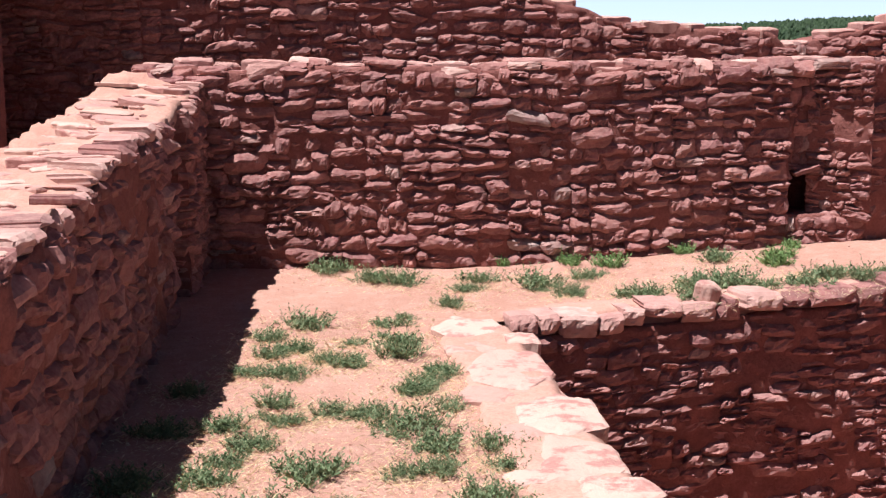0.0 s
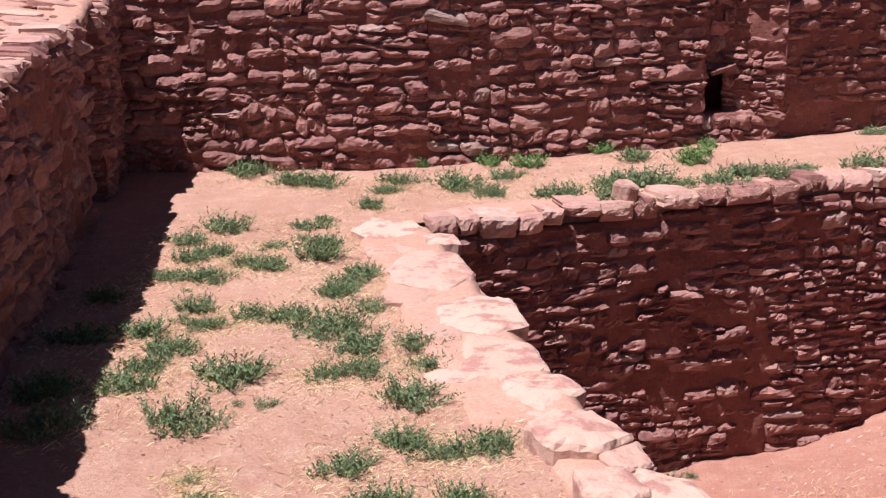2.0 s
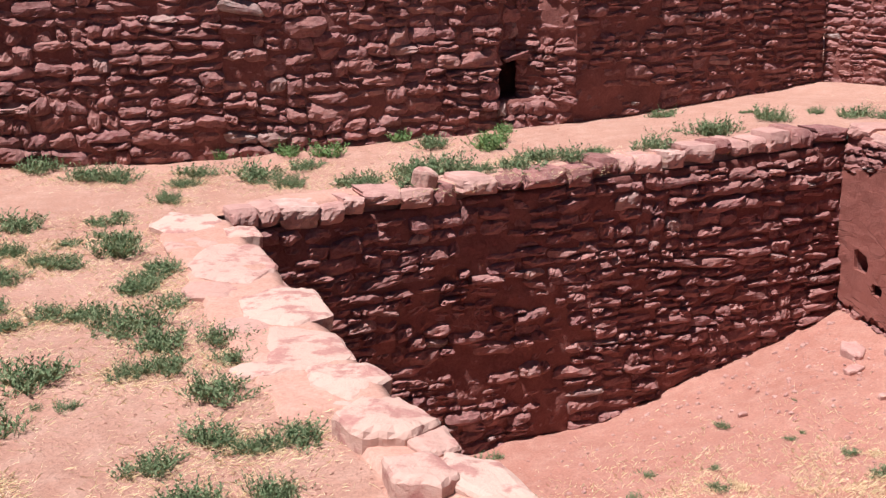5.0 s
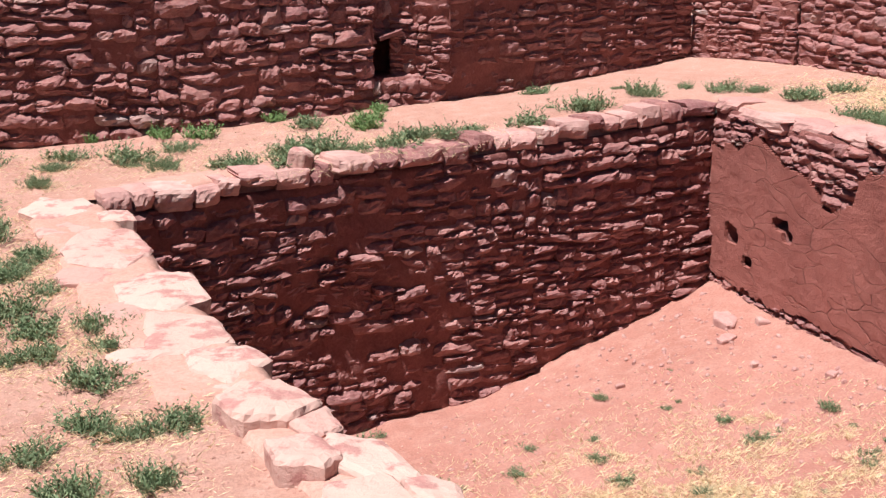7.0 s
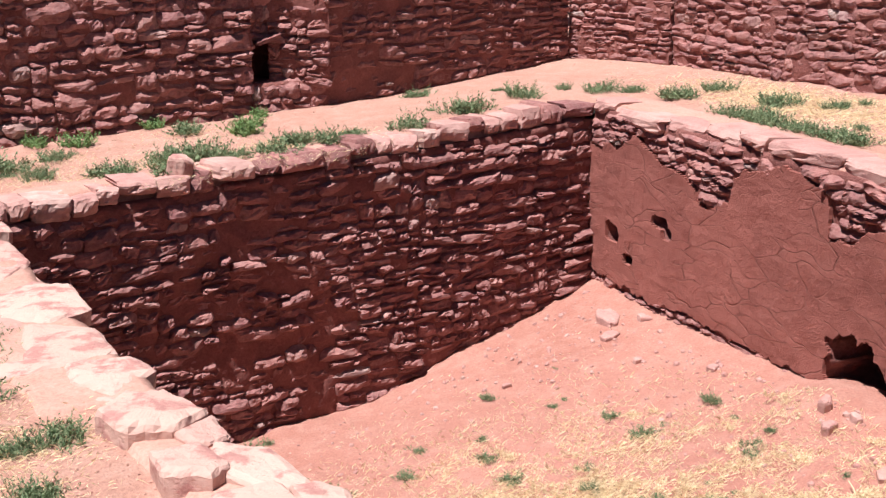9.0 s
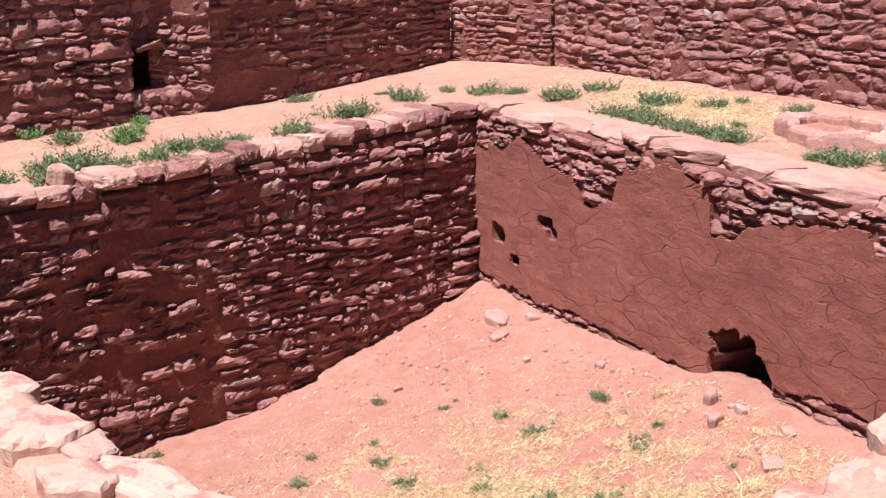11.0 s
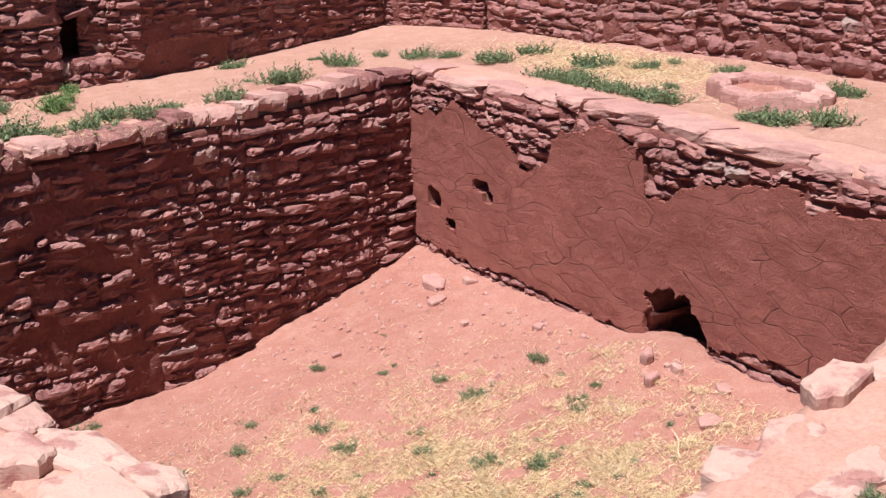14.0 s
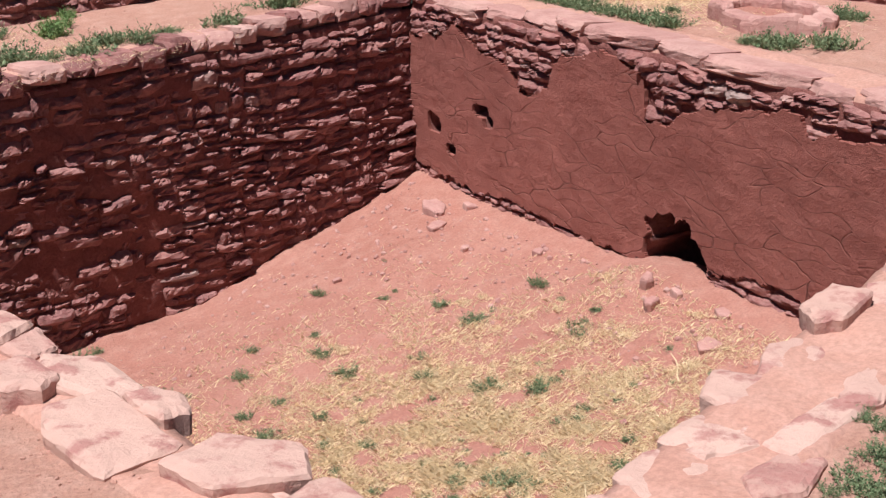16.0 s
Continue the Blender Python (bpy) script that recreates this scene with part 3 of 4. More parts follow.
PLASTER_TOP = [(0.0, -0.05), (0.12, -0.07), (0.5, -0.03), (0.79, 0.11), (1.15, -0.05), (1.45, -0.10), (1.62, -0.16), (1.78, -0.30), (2.14, -0.21), (2.21, 0.0), (2.35, 0.09), (2.57, 0.10), (2.78, 0.20), (3.05, 0.16), (3.33, 0.07), (3.36, -0.22), (3.57, -0.22), (3.80, -0.08), (4.13, 0.01), (4.84, 0.13), (4.91, -0.03), (4.97, -0.02), (5.03, 0.03), (6.5, 0.1)]
PLASTER_FOOT = [(0.0, -1.15), (0.13, -1.22), (0.58, -1.27), (0.96, -1.3), (1.41, -1.28), (1.92, -1.23), (2.3, -1.28), (3.2, -1.3), (4.2, -1.16), (4.45, -1.08), (5.0, -1.06), (6.5, -1.0)]
HOLES = ((3.42, 3.92, -1.36, -0.86, 1.2), (3.85, 4.06, -1.4, -1.02, 1.2), (1.08, 1.28, -0.62, -0.51, 0.25), (1.22, 1.40, -0.69, -0.60, 0.1), (0.30, 0.52, -0.90, -0.74, 0.12), (0.62, 0.78, -1.04, -0.96, 0.15))


def in_hole(s, z, grow=0.0):
    for s0, s1, z0, z1, deep in HOLES:
        a, b = (s - (s0 + s1) / 2) / ((s1 - s0) / 2 + grow), (z - (z0 + z1) / 2) / ((z1 - z0) / 2 + grow)
        if abs(a) ** 2.6 + abs(b) ** 2.6 < 1.15 + 0.9 * nz(s * 9, z * 9, 43):
            return True
    return False


def bare(s, z):
    edge = 0.05 * nz(s * 5, z * 5, 9)
    return (z > along(PLASTER_TOP, s) + edge or z < along(PLASTER_FOOT, s) + edge) and not in_hole(s, z, 0.04)


wall_pit_east = backing("wall_pit_east", KB, KD, lambda s: -1.9, lambda s: 0.25, 1.5, MORTAR, "mud-plastered wall of a sunken chamber with a dark hole at its foot", recess=0.012, rough=0.016, dents=HOLES, step=0.05, seed=43)
masonry([wall_pit_east], KB, KD, lambda s: -1.7, lambda s: 0.235, 44, courses=(0.05, 0.11), lengths=(0.14, 0.38), keep=bare, out=0.02, sunk=-2, rugged=0.4, full=1.1)
boulders(wall_pit_east, KB, KD, lambda s: 0.28, 0.34, 72, CAP_MESH, height=(0.11, 0.15), lengths=(0.3, 0.85), lift=0.045, back=0.0)


def plaster_coat():
    st = 0.0125
    p, q = Vector((*KB, 0)), Vector((*KD, 0))
    length = (q - p).length
    u = (q - p) / length
    n = Vector((u.y, -u.x, 0))
    verts, faces, index = [], [], {}
    for i in range(int(length / st) + 1):
        for k in range(int(2.0 / st)):
            s, z = i * st, -1.6 + k * st
            edge = 0.05 * nz(s * 5, z * 5, 9) + 0.03 * nz(s * 14, z * 14, 2)
            if along(PLASTER_FOOT, s) + edge < z < along(PLASTER_TOP, s) + edge and not in_hole(s, z):
                index[i, k] = len(verts)
                d = 0.026 + 0.012 * nz(s * 1.5, z * 1.5, 1) + 0.007 * nz(s * 5, z * 5, 4) + 0.003 * nz(s * 2.6, z * 9, 6) + 0.003 * nz(s * 9, z * 16, 2)
                verts.append(p + u * (s + 0.3 * st * nz(s * 40, z * 40)) + n * d + Vector((0, 0, z + 0.3 * st * nz(s * 40, z * 40, 8))))
    for (i, k), a in index.items():
        r = [index.get(j) for j in ((i + 1, k), (i + 1, k + 1), (i, k + 1))]
        if None not in r:
            faces.append((a, *r))
    ob = part("plaster", mesh_of("plaster", verts, faces, PLASTER), wall_pit_east, label="cracked smooth red mud plaster")
    mod = ob.modifiers.new("thickness", "SOLIDIFY")
    mod.thickness = 0.035
    mod.offset = -1
    return ob


plaster_coat()
wall_pit_south = backing("wall_pit_south", KD, KC, lambda s: -2.4, lambda s: tz(KD[0] - s * 0.92, 0) - 0.05, 0.5, MORTAR, "mortared rubble wall of a sunken chamber", seed=51)
wall_pit_west = backing("wall_pit_west", KC, KM, lambda s: -2.6, lambda s: tz(KC[0] - s * 0.2, 0) - 0.05, 0.5, MORTAR, "mortared rubble wall of a sunken chamber", seed=52)
wall_pit_west_b = backing("wall_pit_west_b", KM, KA, lambda s: -2.6, lambda s: tz(KM[0] - s * 0.12, 0) - 0.05, 0.5, MORTAR, "mortared rubble wall of a sunken chamber", seed=53)


def rim_bed(root, p, q, wide, seed, lower=0.0, inset=0.06):
    """Mud mortar between and under the slabs of a rim."""
    p, q = Vector((*p, 0)), Vector((*q, 0))
    length = (q - p).length
    u = (q - p) / length
    n = Vector((u.y, -u.x, 0))
    st = 0.06
    ni, nj = int(length / st), int(wide / st)
    verts, faces = [], []
    for i in range(ni + 1):
        for j in range(-1, nj + 2):
            off = inset + 1.2 * lower + min(max(j, 0), nj) * st + inset * nz(i * st * 2.6, min(max(j, 0), nj) * 0.4, seed)
            v = p + u * (i * st) - n * (off + (0.05 if j > nj else 0.0))
            drop = -0.14 if j < 0 else -0.08 if j > nj else -0.02 if j == 0 else 0.0
            v.z = tz(v.x, v.y) + 0.03 - lower + drop + 0.022 * nz(v.x * 4, v.y * 4, seed) + 0.01 * nz(v.x * 13, v.y * 13, seed)
            if i in (0, ni):
                v.z -= 0.09
            verts.append(v)
    w = nj + 3
    for i in range(ni):
        for j in range(w - 1):
            a = i * w + j
            faces.append((a, a + 1, a + w + 1, a + w))
    part("mortar_bed", mesh_of("mortar_bed", verts, faces, BED, True), root, label="pale pink mud mortar between slabs")


rim_bed(wall_pit_west, KCX, KM, 0.3, 5, inset=0.035)
rim_bed(wall_pit_west_b, KM, KA, 0.5, 15, inset=0.035)
rim_bed(wall_pit_south, KD, KC, 0.43, 6, inset=0.015)
rim_bed(wall_pit_north, KA, KB, 0.36, 7, 0.015)
rim_bed(wall_pit_east, KB, KD, 0.42, 8, 0.0, 0.07)


def tz_west(s):
    return tz(KC[0] - s * 0.2, 0)


def tz_west_b(s):
    return tz(KM[0] - s * 0.12, 0)


def tz_south(s):
    return tz(KD[0] - s * 0.92, 0)


for root, a, b, level, k in ((wall_pit_west, KCX, KM, tz_west, 1), (wall_pit_west_b, KM, KA, tz_west_b, 2)):
    cap_row(root, a, b, level, 0.3, 80 + k, height=(0.1, 0.15), lengths=(0.24, 0.66), back=0.0, lift=0.004, tilt=1.0)
cap_row(wall_pit_south, KD, (3.85, 3.69), tz_south, 0.3, 83, height=(0.1, 0.16), lengths=(0.3, 0.6), back=0.0, lift=0.05)
cap_row(wall_pit_south, KD, (3.6, 3.59), tz_south, 0.2, 84, height=(0.08, 0.12), lengths=(0.3, 0.6), back=0.4, lift=0.035)


def rim_slab(root, i, x, y, ln, wide, turn, proud=0.015, tip=0.0):
    """A flat slab let into the mud of a rim."""
    h = 0.1
    m = Matrix.Translation((x, y, tz(x, y) + 0.035 + proud - h / 2)) @ pose(0, 0, 0, tip, 0.6 * tip, turn) @ Matrix.Diagonal((ln * 1.06, wide * 1.06, h, 1))
    part("slab", FLAG_MESH[i % len(FLAG_MESH)], root, m)


WEST_SLABS = [(0.17, 9.55, 0.46, 0.61, 9, 0.01), (0.40, 8.28, 0.43, 1.0, 6, 0.012), (0.63, 7.26, 0.40, 0.72, 3, 0.014), (0.62, 6.47, 0.42, 0.78, 6, 0.01), (0.78, 5.97, 0.32, 0.5, 15, 0.014),
              (0.16, 8.9, 0.3, 0.34, 30, 0.005), (0.25, 7.72, 0.24, 0.3, 70, 0.006), (0.38, 6.95, 0.28, 0.26, 10, 0.01), (0.42, 6.2, 0.26, 0.3, 50, 0.008), (0.52, 9.1, 0.2, 0.4, 8, 0.015)]
for i, (x, y, ln, wide, turn, proud) in enumerate(WEST_SLABS):
    rim_slab(wall_pit_west_b, i, x, y, ln, wide, turn, proud)
for i, (x, y, ln, wide, turn, proud) in enumerate([(1.10, 4.66, 0.26, 0.46, 9, 0.02), (1.0, 5.06, 0.3, 0.18, 81, 0.025), (1.03, 4.18, 0.32, 0.54, 6, 0.03), (1.32, 3.69, 0.34, 0.46, 45, 0.035), (1.26, 4.27, 0.28, 0.17, 99, 0.03), (1.42, 3.2, 0.4, 0.42, 20, 0.03), (1.05, 3.4, 0.3, 0.4, 70, 0.02)]):
    rim_slab(wall_pit_west, i + 11, x, y, ln, wide, turn, proud, 2.0)
for i, (x, y, ln, wide, turn, proud) in enumerate([(3.60, 3.53, 0.36, 0.18, 24, 0.06), (3.24, 3.34, 0.15, 0.26, 129, 0.008), (2.92, 3.22, 0.27, 0.23, 42, 0.012), (2.65, 3.04, 0.24, 0.28, 48, 0.004), (2.95, 2.92, 0.34, 0.17, 21, 0.018), (2.35, 2.93, 0.2, 0.28, 114, 0.004),
                                                    (2.64, 2.74, 0.28, 0.15, 30, 0.008), (3.27, 3.02, 0.26, 0.12, 18, 0.006), (2.05, 2.75, 0.3, 0.3, 20, 0.004), (2.3, 2.55, 0.3, 0.2, 25, 0.008)]):
    rim_slab(wall_pit_south, i + 5, x, y, ln * (1.25 if i else 1.0), wide * (1.2 if i else 1.0), turn, proud * (0.4 if i else 1.0) - 0.002)

# ---- things on the ground ----
def pebble_field(name, label, count, seed, spot, size, material, blocks=None):
    r = random.Random(seed)
    items = []
    while len(items) < count:
        x, y, z = spot(r)
        if z is None:
            continue
        d = size[0] + (size[1] - size[0]) * r.random() ** 3
        m = Matrix.Translation((x, y, z)) @ pose(0, 0, 0, r.uniform(60, 120), r.uniform(-30, 30), r.uniform(0, 360)) @ Matrix.Diagonal((d, d * r.uniform(0.5, 0.9), d * r.uniform(0.6, 1.0), 1))
        items.append((r.randrange(len(CHIPS)), m))
    return tagged(joined(name, CHIPS, items, material, None), label=label, category="gravel")


INNER = grown(KIVA, -0.3)
OUTER = grown(KIVA, 0.4)


def on_terrace(r):
    x, y = (r.uniform(-2.0, 8.2), r.uniform(3.0, 13.6)) if r.random() < 0.85 else (r.uniform(0.1, 1.2), r.uniform(3.0, 5.2))
    if inside(OUTER, x, y):
        return x, y, None
    return x, y, gz(x, y)


def on_floor(r):
    x, y = r.uniform(1.0, 6.2), r.uniform(3.2, 11.2)
    if not inside(INNER, x, y):
        return x, y, None
    return x, y, pz(x, y)


def by_wall(r):
    d = r.random() ** 2 * 1.3
    if r.random() < 0.65:
        x, y = 5.85 - d, r.uniform(5.4, 10.9)
    else:
        t = r.random()
        x, y = 1.6 + 4.1 * t + 0.2 * d, 9.9 + 1.05 * t - d
    if not inside(INNER, x, y):
        return x, y, None
    return x, y, pz(x, y) + 0.003


pebble_field("gravel", "small red stones scattered over dry soil", 7000, 3, on_terrace, (0.006, 0.026), BED)
pebble_field("pit_gravel", "small red stones scattered over the pit floor", 3200, 4, on_floor, (0.006, 0.03), CAP)
pebble_field("pale_gravel", "small pale stones scattered over the pit floor", 350, 6, on_floor, (0.008, 0.03), SLAB)
pebble_field("rubble_litter", "fallen red stone chips at the foot of the wall", 700, 5, by_wall, (0.012, 0.07), CAP)


def loose_stone(x, y, z, size, turn, label, meshes, i, group=""):
    ob = new("stone", meshes[i])
    ob.name = "loose_stone"
    ob.matrix_world = Matrix.Translation((x, y, z)) @ pose(0, 0, 0, *turn) @ Matrix.Diagonal((*size, 1))
    return tagged(ob, label, "stone", group=group)


def pit_stone(x, y, w, h, i, turn):
    return loose_stone(x, y, pz(x, y) + h * 0.12, (w * 0.8, w * 0.6, h), (4, -6, turn), "loose red sandstone piece lying on the pit floor", CAP_FLAG_MESH, i, "stones on the pit floor")


for x, y, w, h, i, turn in ((5.55, 10.15, 0.34, 0.08, 1, 70), (5.40, 9.85, 0.2, 0.07, 2, 20), (5.75, 9.9, 0.16, 0.07, 3, 100), (5.62, 7.25, 0.16, 0.11, 4, 40), (5.50, 7.05, 0.14, 0.1, 5, 10), (5.68, 7.0, 0.1, 0.08, 6, 80),
                            (5.42, 6.35, 0.22, 0.05, 7, 15), (5.30, 9.2, 0.12, 0.06, 8, 50), (4.35, 9.6, 0.09, 0.05, 9, 5), (5.6, 8.6, 0.13, 0.06, 10, 35), (5.75, 6.6, 0.18, 0.06, 11, 85), (5.0, 5.7, 0.09, 0.05, 12, 0)):
    pit_stone(x, y, w, h, i, turn)

for x, y, w, d, h, i, turn in ((0.84, 5.29, 0.34, 0.44, 0.17, 2, 21), (0.88, 4.72, 0.33, 0.24, 0.12, 5, 99)):
    loose_stone(x, y, tz(x, y) + 0.06 - h * 0.2, (w, d, h), (2, 3, turn), "pale flat sandstone block set loose on the pit rim", FLAG_MESH, i, "blocks on the pit rim")
loose_stone(1.94, 10.16, 0.17, (0.19, 0.16, 0.14), (6, 10, 20), "small pale upright stone on the pit rim", FLAG_MESH, 7, "blocks on the pit rim")


def stone_ring():
    """A low box of slabs set on edge round a hollow."""
    cx, cy = 7.29, 8.0
    root = new("stone_ring")
    root.location = (cx, cy, tz(cx, cy))
    root.rotation_euler.z = radians(-16)
    r = random.Random(5)
    for k in range(10):
        a = 2 * math.pi * (k + r.uniform(-0.12, 0.12)) / 10 + 0.2
        rx, ry = 0.31, 0.58
        x, y = rx * math.cos(a), ry * math.sin(a)
        tang = math.degrees(math.atan2(ry * math.cos(a), -rx * math.sin(a)))
        ln = 0.42 if abs(math.cos(a)) > 0.6 else 0.32
        ob = new("slab", CAP_FLAG_MESH[k])
        ob.parent = root
        ob.matrix_local = Matrix.Translation((x, y, 0.02)) @ pose(0, 0, 0, r.uniform(-5, 5), r.uniform(-5, 5), tang) @ Matrix.Diagonal((ln, 0.2, 0.17 * r.uniform(0.8, 1.2), 1))
    verts, faces = [(0, 0, 0.025)], []
    for k in range(18):
        a = 2 * math.pi * k / 18
        verts.append((0.3 * math.cos(a), 0.56 * math.sin(a), 0.03))
    for k in range(18):
        faces.append((0, 1 + k, 1 + (k + 1) % 18))
    ob = new("hollow", mesh_of("hollow", verts, faces, FLOOR))
    ob.parent = root
    return tagged(root, "low ring of red sandstone slabs round a hollow", "stone ring")


stone_ring()


# ---- plants ----
def weed_mesh(name, seed, material, stems, spread, tall, leaves, slim=1.0):
    """A low bushy weed: a ragged patch of short upright stems thick with narrow leaves."""
    r = random.Random(seed)
    verts, faces = [], []
    lobes = [(r.uniform(0, 2 * math.pi), r.uniform(0.08, 0.85) * spread, r.uniform(0.16, 0.42) * spread, r.uniform(0.5, 1.0)) for k in range(8)]
    for a, far, wide, high in lobes:
        k = len(verts)
        w = Vector((-math.sin(a), math.cos(a), 0)) * 0.006
        end = Vector((math.cos(a), math.sin(a), 0)) * (far + wide * 0.6)
        lift = Vector((0, 0, 0.03))
        verts.extend([-w, w, end * 0.5 + w + lift, end * 0.5 - w + lift, end])
        faces.extend([(k, k + 1, k + 2, k + 3), (k + 3, k + 2, k + 4)])
    for n in range(stems):
        a, far, wide, high = r.choice(lobes)
        b, d = r.uniform(0, 2 * math.pi), wide * math.sqrt(r.random()) * (1.0 if r.random() < 0.85 else 1.7)
        root = Vector((math.cos(a) * far + math.cos(b) * d, math.sin(a) * far + math.sin(b) * d, 0))
        out = Vector((math.cos(b), math.sin(b), 0)) * r.uniform(0.1, 0.55) * tall
        stem = out + Vector((0, 0, tall * high * r.uniform(0.45, 1.0) * max(0.45, 1.15 - 0.5 * d / wide)))
        for q in range(leaves):
            t = (q + r.random()) / leaves
            at = root + stem * t
            b = r.uniform(0, 2 * math.pi)
            way = (Vector((math.cos(b), math.sin(b), r.uniform(0.3, 1.6))) + stem * 0.8).normalized()
            ln, half = r.uniform(0.08, 0.165) * (1.1 - 0.4 * t), r.uniform(0.010, 0.018) * slim
            side = way.cross(Vector((r.uniform(-1, 1), r.uniform(-1, 1), r.uniform(0.2, 1)))).normalized() * half
            k = len(verts)
            mid = at + way * ln * 0.55
            verts.extend([at, mid + side, at + way * ln + Vector((0, 0, -0.15 * ln)), mid - side])
            faces.append((k, k + 1, k + 2, k + 3))
        k = len(verts)
        w = Vector((0.007, 0.005, 0))
        verts.extend([root - w, root + w, root + stem])
        faces.append((k, k + 1, k + 2))
    return mesh_of(name, verts, faces, material)


WEEDS = [weed_mesh("weed", 500 + i, LEAF, 66 + 9 * i, 0.64, 0.50 + 0.08 * (i % 3), 13) for i in range(8)]
FRESH = [weed_mesh("weed", 540 + i, BRIGHT, 80, 0.5, 0.6, 12, 1.2) for i in range(3)]
SPRIGS = [weed_mesh("weed", 560 + i, LEAF, 50, 0.5, 0.5, 11) for i in range(5)]
STRAWY = [weed_mesh("dry_tuft", 580 + i, STRAW, 60, 0.5, 0.3, 5, 0.7) for i in range(3)]


def plant(meshes, x, y, size, z, label, group, r):
    ob = new("weed", r.choice(meshes))
    k = size * r.uniform(0.95, 1.15)
    ob.matrix_world = Matrix.Translation((x, y, z)) @ pose(0, 0, 0, r.uniform(-6, 6), r.uniform(-6, 6), r.uniform(0, 360)) @ Matrix.Diagonal((k, k, k * r.uniform(0.85, 1.1), 1))
    return tagged(ob, label, "weed", group=group)


ALONG_WALL = [(-1.01, 12.05, 0.30), (-0.56, 11.50, 0.28), (-0.35, 11.41, 0.33), (1.18, 11.30, 0.28), (0.18, 11.06, 0.18), (0.31, 11.40, 0.28), (0.76, 11.16, 0.37), (0.97, 10.69, 0.22), (0.07, 10.44, 0.17), (1.53, 10.50, 0.30),
              (2.32, 11.81, 0.30), (1.89, 10.32, 0.30), (2.26, 10.69, 0.36), (2.81, 10.62, 0.36), (2.54, 10.57, 0.27), (3.22, 10.68, 0.32), (3.56, 10.88, 0.23), (2.02, 10.72, 0.3), (3.0, 10.85, 0.28)]
FRESH_ONES = [(1.09, 12.02, 0.22), (1.44, 11.91, 0.29), (0.55, 12.17, 0.15), (2.14, 12.31, 0.20), (2.80, 11.67, 0.29), (3.13, 12.38, 0.23), (2.95, 12.0, 0.25)]
MIDDLE = [(-0.98, 9.76, 0.32), (-0.42, 9.87, 0.24), (-0.62, 9.10, 0.15), (-1.18, 9.27, 0.21), (-0.94, 8.94, 0.22), (-0.25, 9.26, 0.21), (-0.27, 8.77, 0.29), (0.02, 8.32, 0.21), (-0.58, 8.52, 0.21), (-1.19, 8.34, 0.21), (-0.98, 8.34, 0.21), (-0.75, 8.62, 0.14),
          (-0.15, 7.86, 0.20), (0.02, 7.55, 0.19), (-0.93, 7.57, 0.22), (-0.82, 7.26, 0.18), (-0.40, 7.45, 0.19), (-0.60, 7.45, 0.19), (-0.18, 7.15, 0.27), (-0.01, 6.82, 0.23), (0.28, 6.82, 0.23), (-1.17, 7.13, 0.21), (-0.96, 6.86, 0.23), (-1.1, 8.75, 0.22), (-0.12, 8.1, 0.2)]
NEAR = [(-1.09, 6.26, 0.24), (-1.06, 6.55, 0.17), (-0.58, 6.37, 0.30), (-0.20, 6.33, 0.16), (-0.05, 6.37, 0.22), (-0.78, 5.80, 0.27), (0.19, 5.92, 0.25), (0.16, 5.41, 0.21), (0.30, 5.30, 0.14), (0.51, 5.36, 0.21), (-0.08, 5.22, 0.21),
        (0.32, 6.47, 0.19), (0.08, 4.86, 0.23), (0.34, 4.80, 0.19), (-0.69, 5.18, 0.09), (-0.64, 4.93, 0.09), (-0.56, 4.91, 0.09), (-1.45, 7.0, 0.25), (-1.5, 6.2, 0.25), (-1.35, 5.7, 0.22), (-1.5, 7.9, 0.2)]
BEYOND = [(4.68, 12.62, 0.28), (4.73, 11.35, 0.39), (5.55, 11.92, 0.27), (5.46, 12.38, 0.11), (4.05, 10.98, 0.33), (4.50, 11.66, 0.08), (6.07, 12.10, 0.14), (6.30, 11.75, 0.22), (6.49, 11.55, 0.19), (6.50, 9.85, 0.26), (6.56, 9.55, 0.27), (6.55, 9.25, 0.28), (6.58, 8.98, 0.26), (6.60, 8.65, 0.26), (6.60, 8.38, 0.27), (6.95, 8.76, 0.14),
          (7.65, 7.64, 0.31), (7.10, 10.13, 0.35), (7.40, 9.63, 0.20), (6.65, 10.92, 0.31), (7.10, 11.00, 0.27), (7.71, 8.97, 0.19), (6.66, 7.23, 0.32), (6.87, 6.93, 0.28), (6.62, 7.50, 0.14), (7.60, 9.54, 0.12), (3.19, 2.97, 0.07), (3.13, 2.88, 0.09), (3.12, 2.80, 0.09), (2.98, 2.69, 0.11), (2.82, 2.62, 0.12), (2.72, 2.61, 0.08), (2.84, 2.53, 0.14), (3.0, 2.6, 0.12)]
IN_PIT = [(3.38, 9.02, 0.12), (3.11, 8.65, 0.15), (3.69, 8.46, 0.14), (3.67, 8.01, 0.15), (5.31, 8.08, 0.16), (4.44, 8.95, 0.09), (4.57, 9.01, 0.06), (4.66, 8.46, 0.12), (2.39, 9.98, 0.16), (2.65, 8.63, 0.15), (3.18, 7.97, 0.11), (2.90, 7.96, 0.11), (2.88, 7.61, 0.18), (3.69, 5.94, 0.19), (4.43, 6.78, 0.17),
          (4.46, 5.88, 0.10), (5.24, 6.04, 0.10), (5.06, 7.25, 0.15), (4.65, 8.03, 0.19), (4.23, 7.02, 0.13), (4.03, 7.52, 0.11), (3.28, 7.56, 0.09), (4.66, 6.27, 0.06), (4.16, 9.47, 0.12), (3.80, 8.79, 0.08), (2.50, 8.98, 0.12), (3.46, 6.15, 0.12), (4.25, 5.66, 0.14), (5.27, 7.35, 0.08), (4.49, 6.33, 0.09)]
pr = random.Random(90)
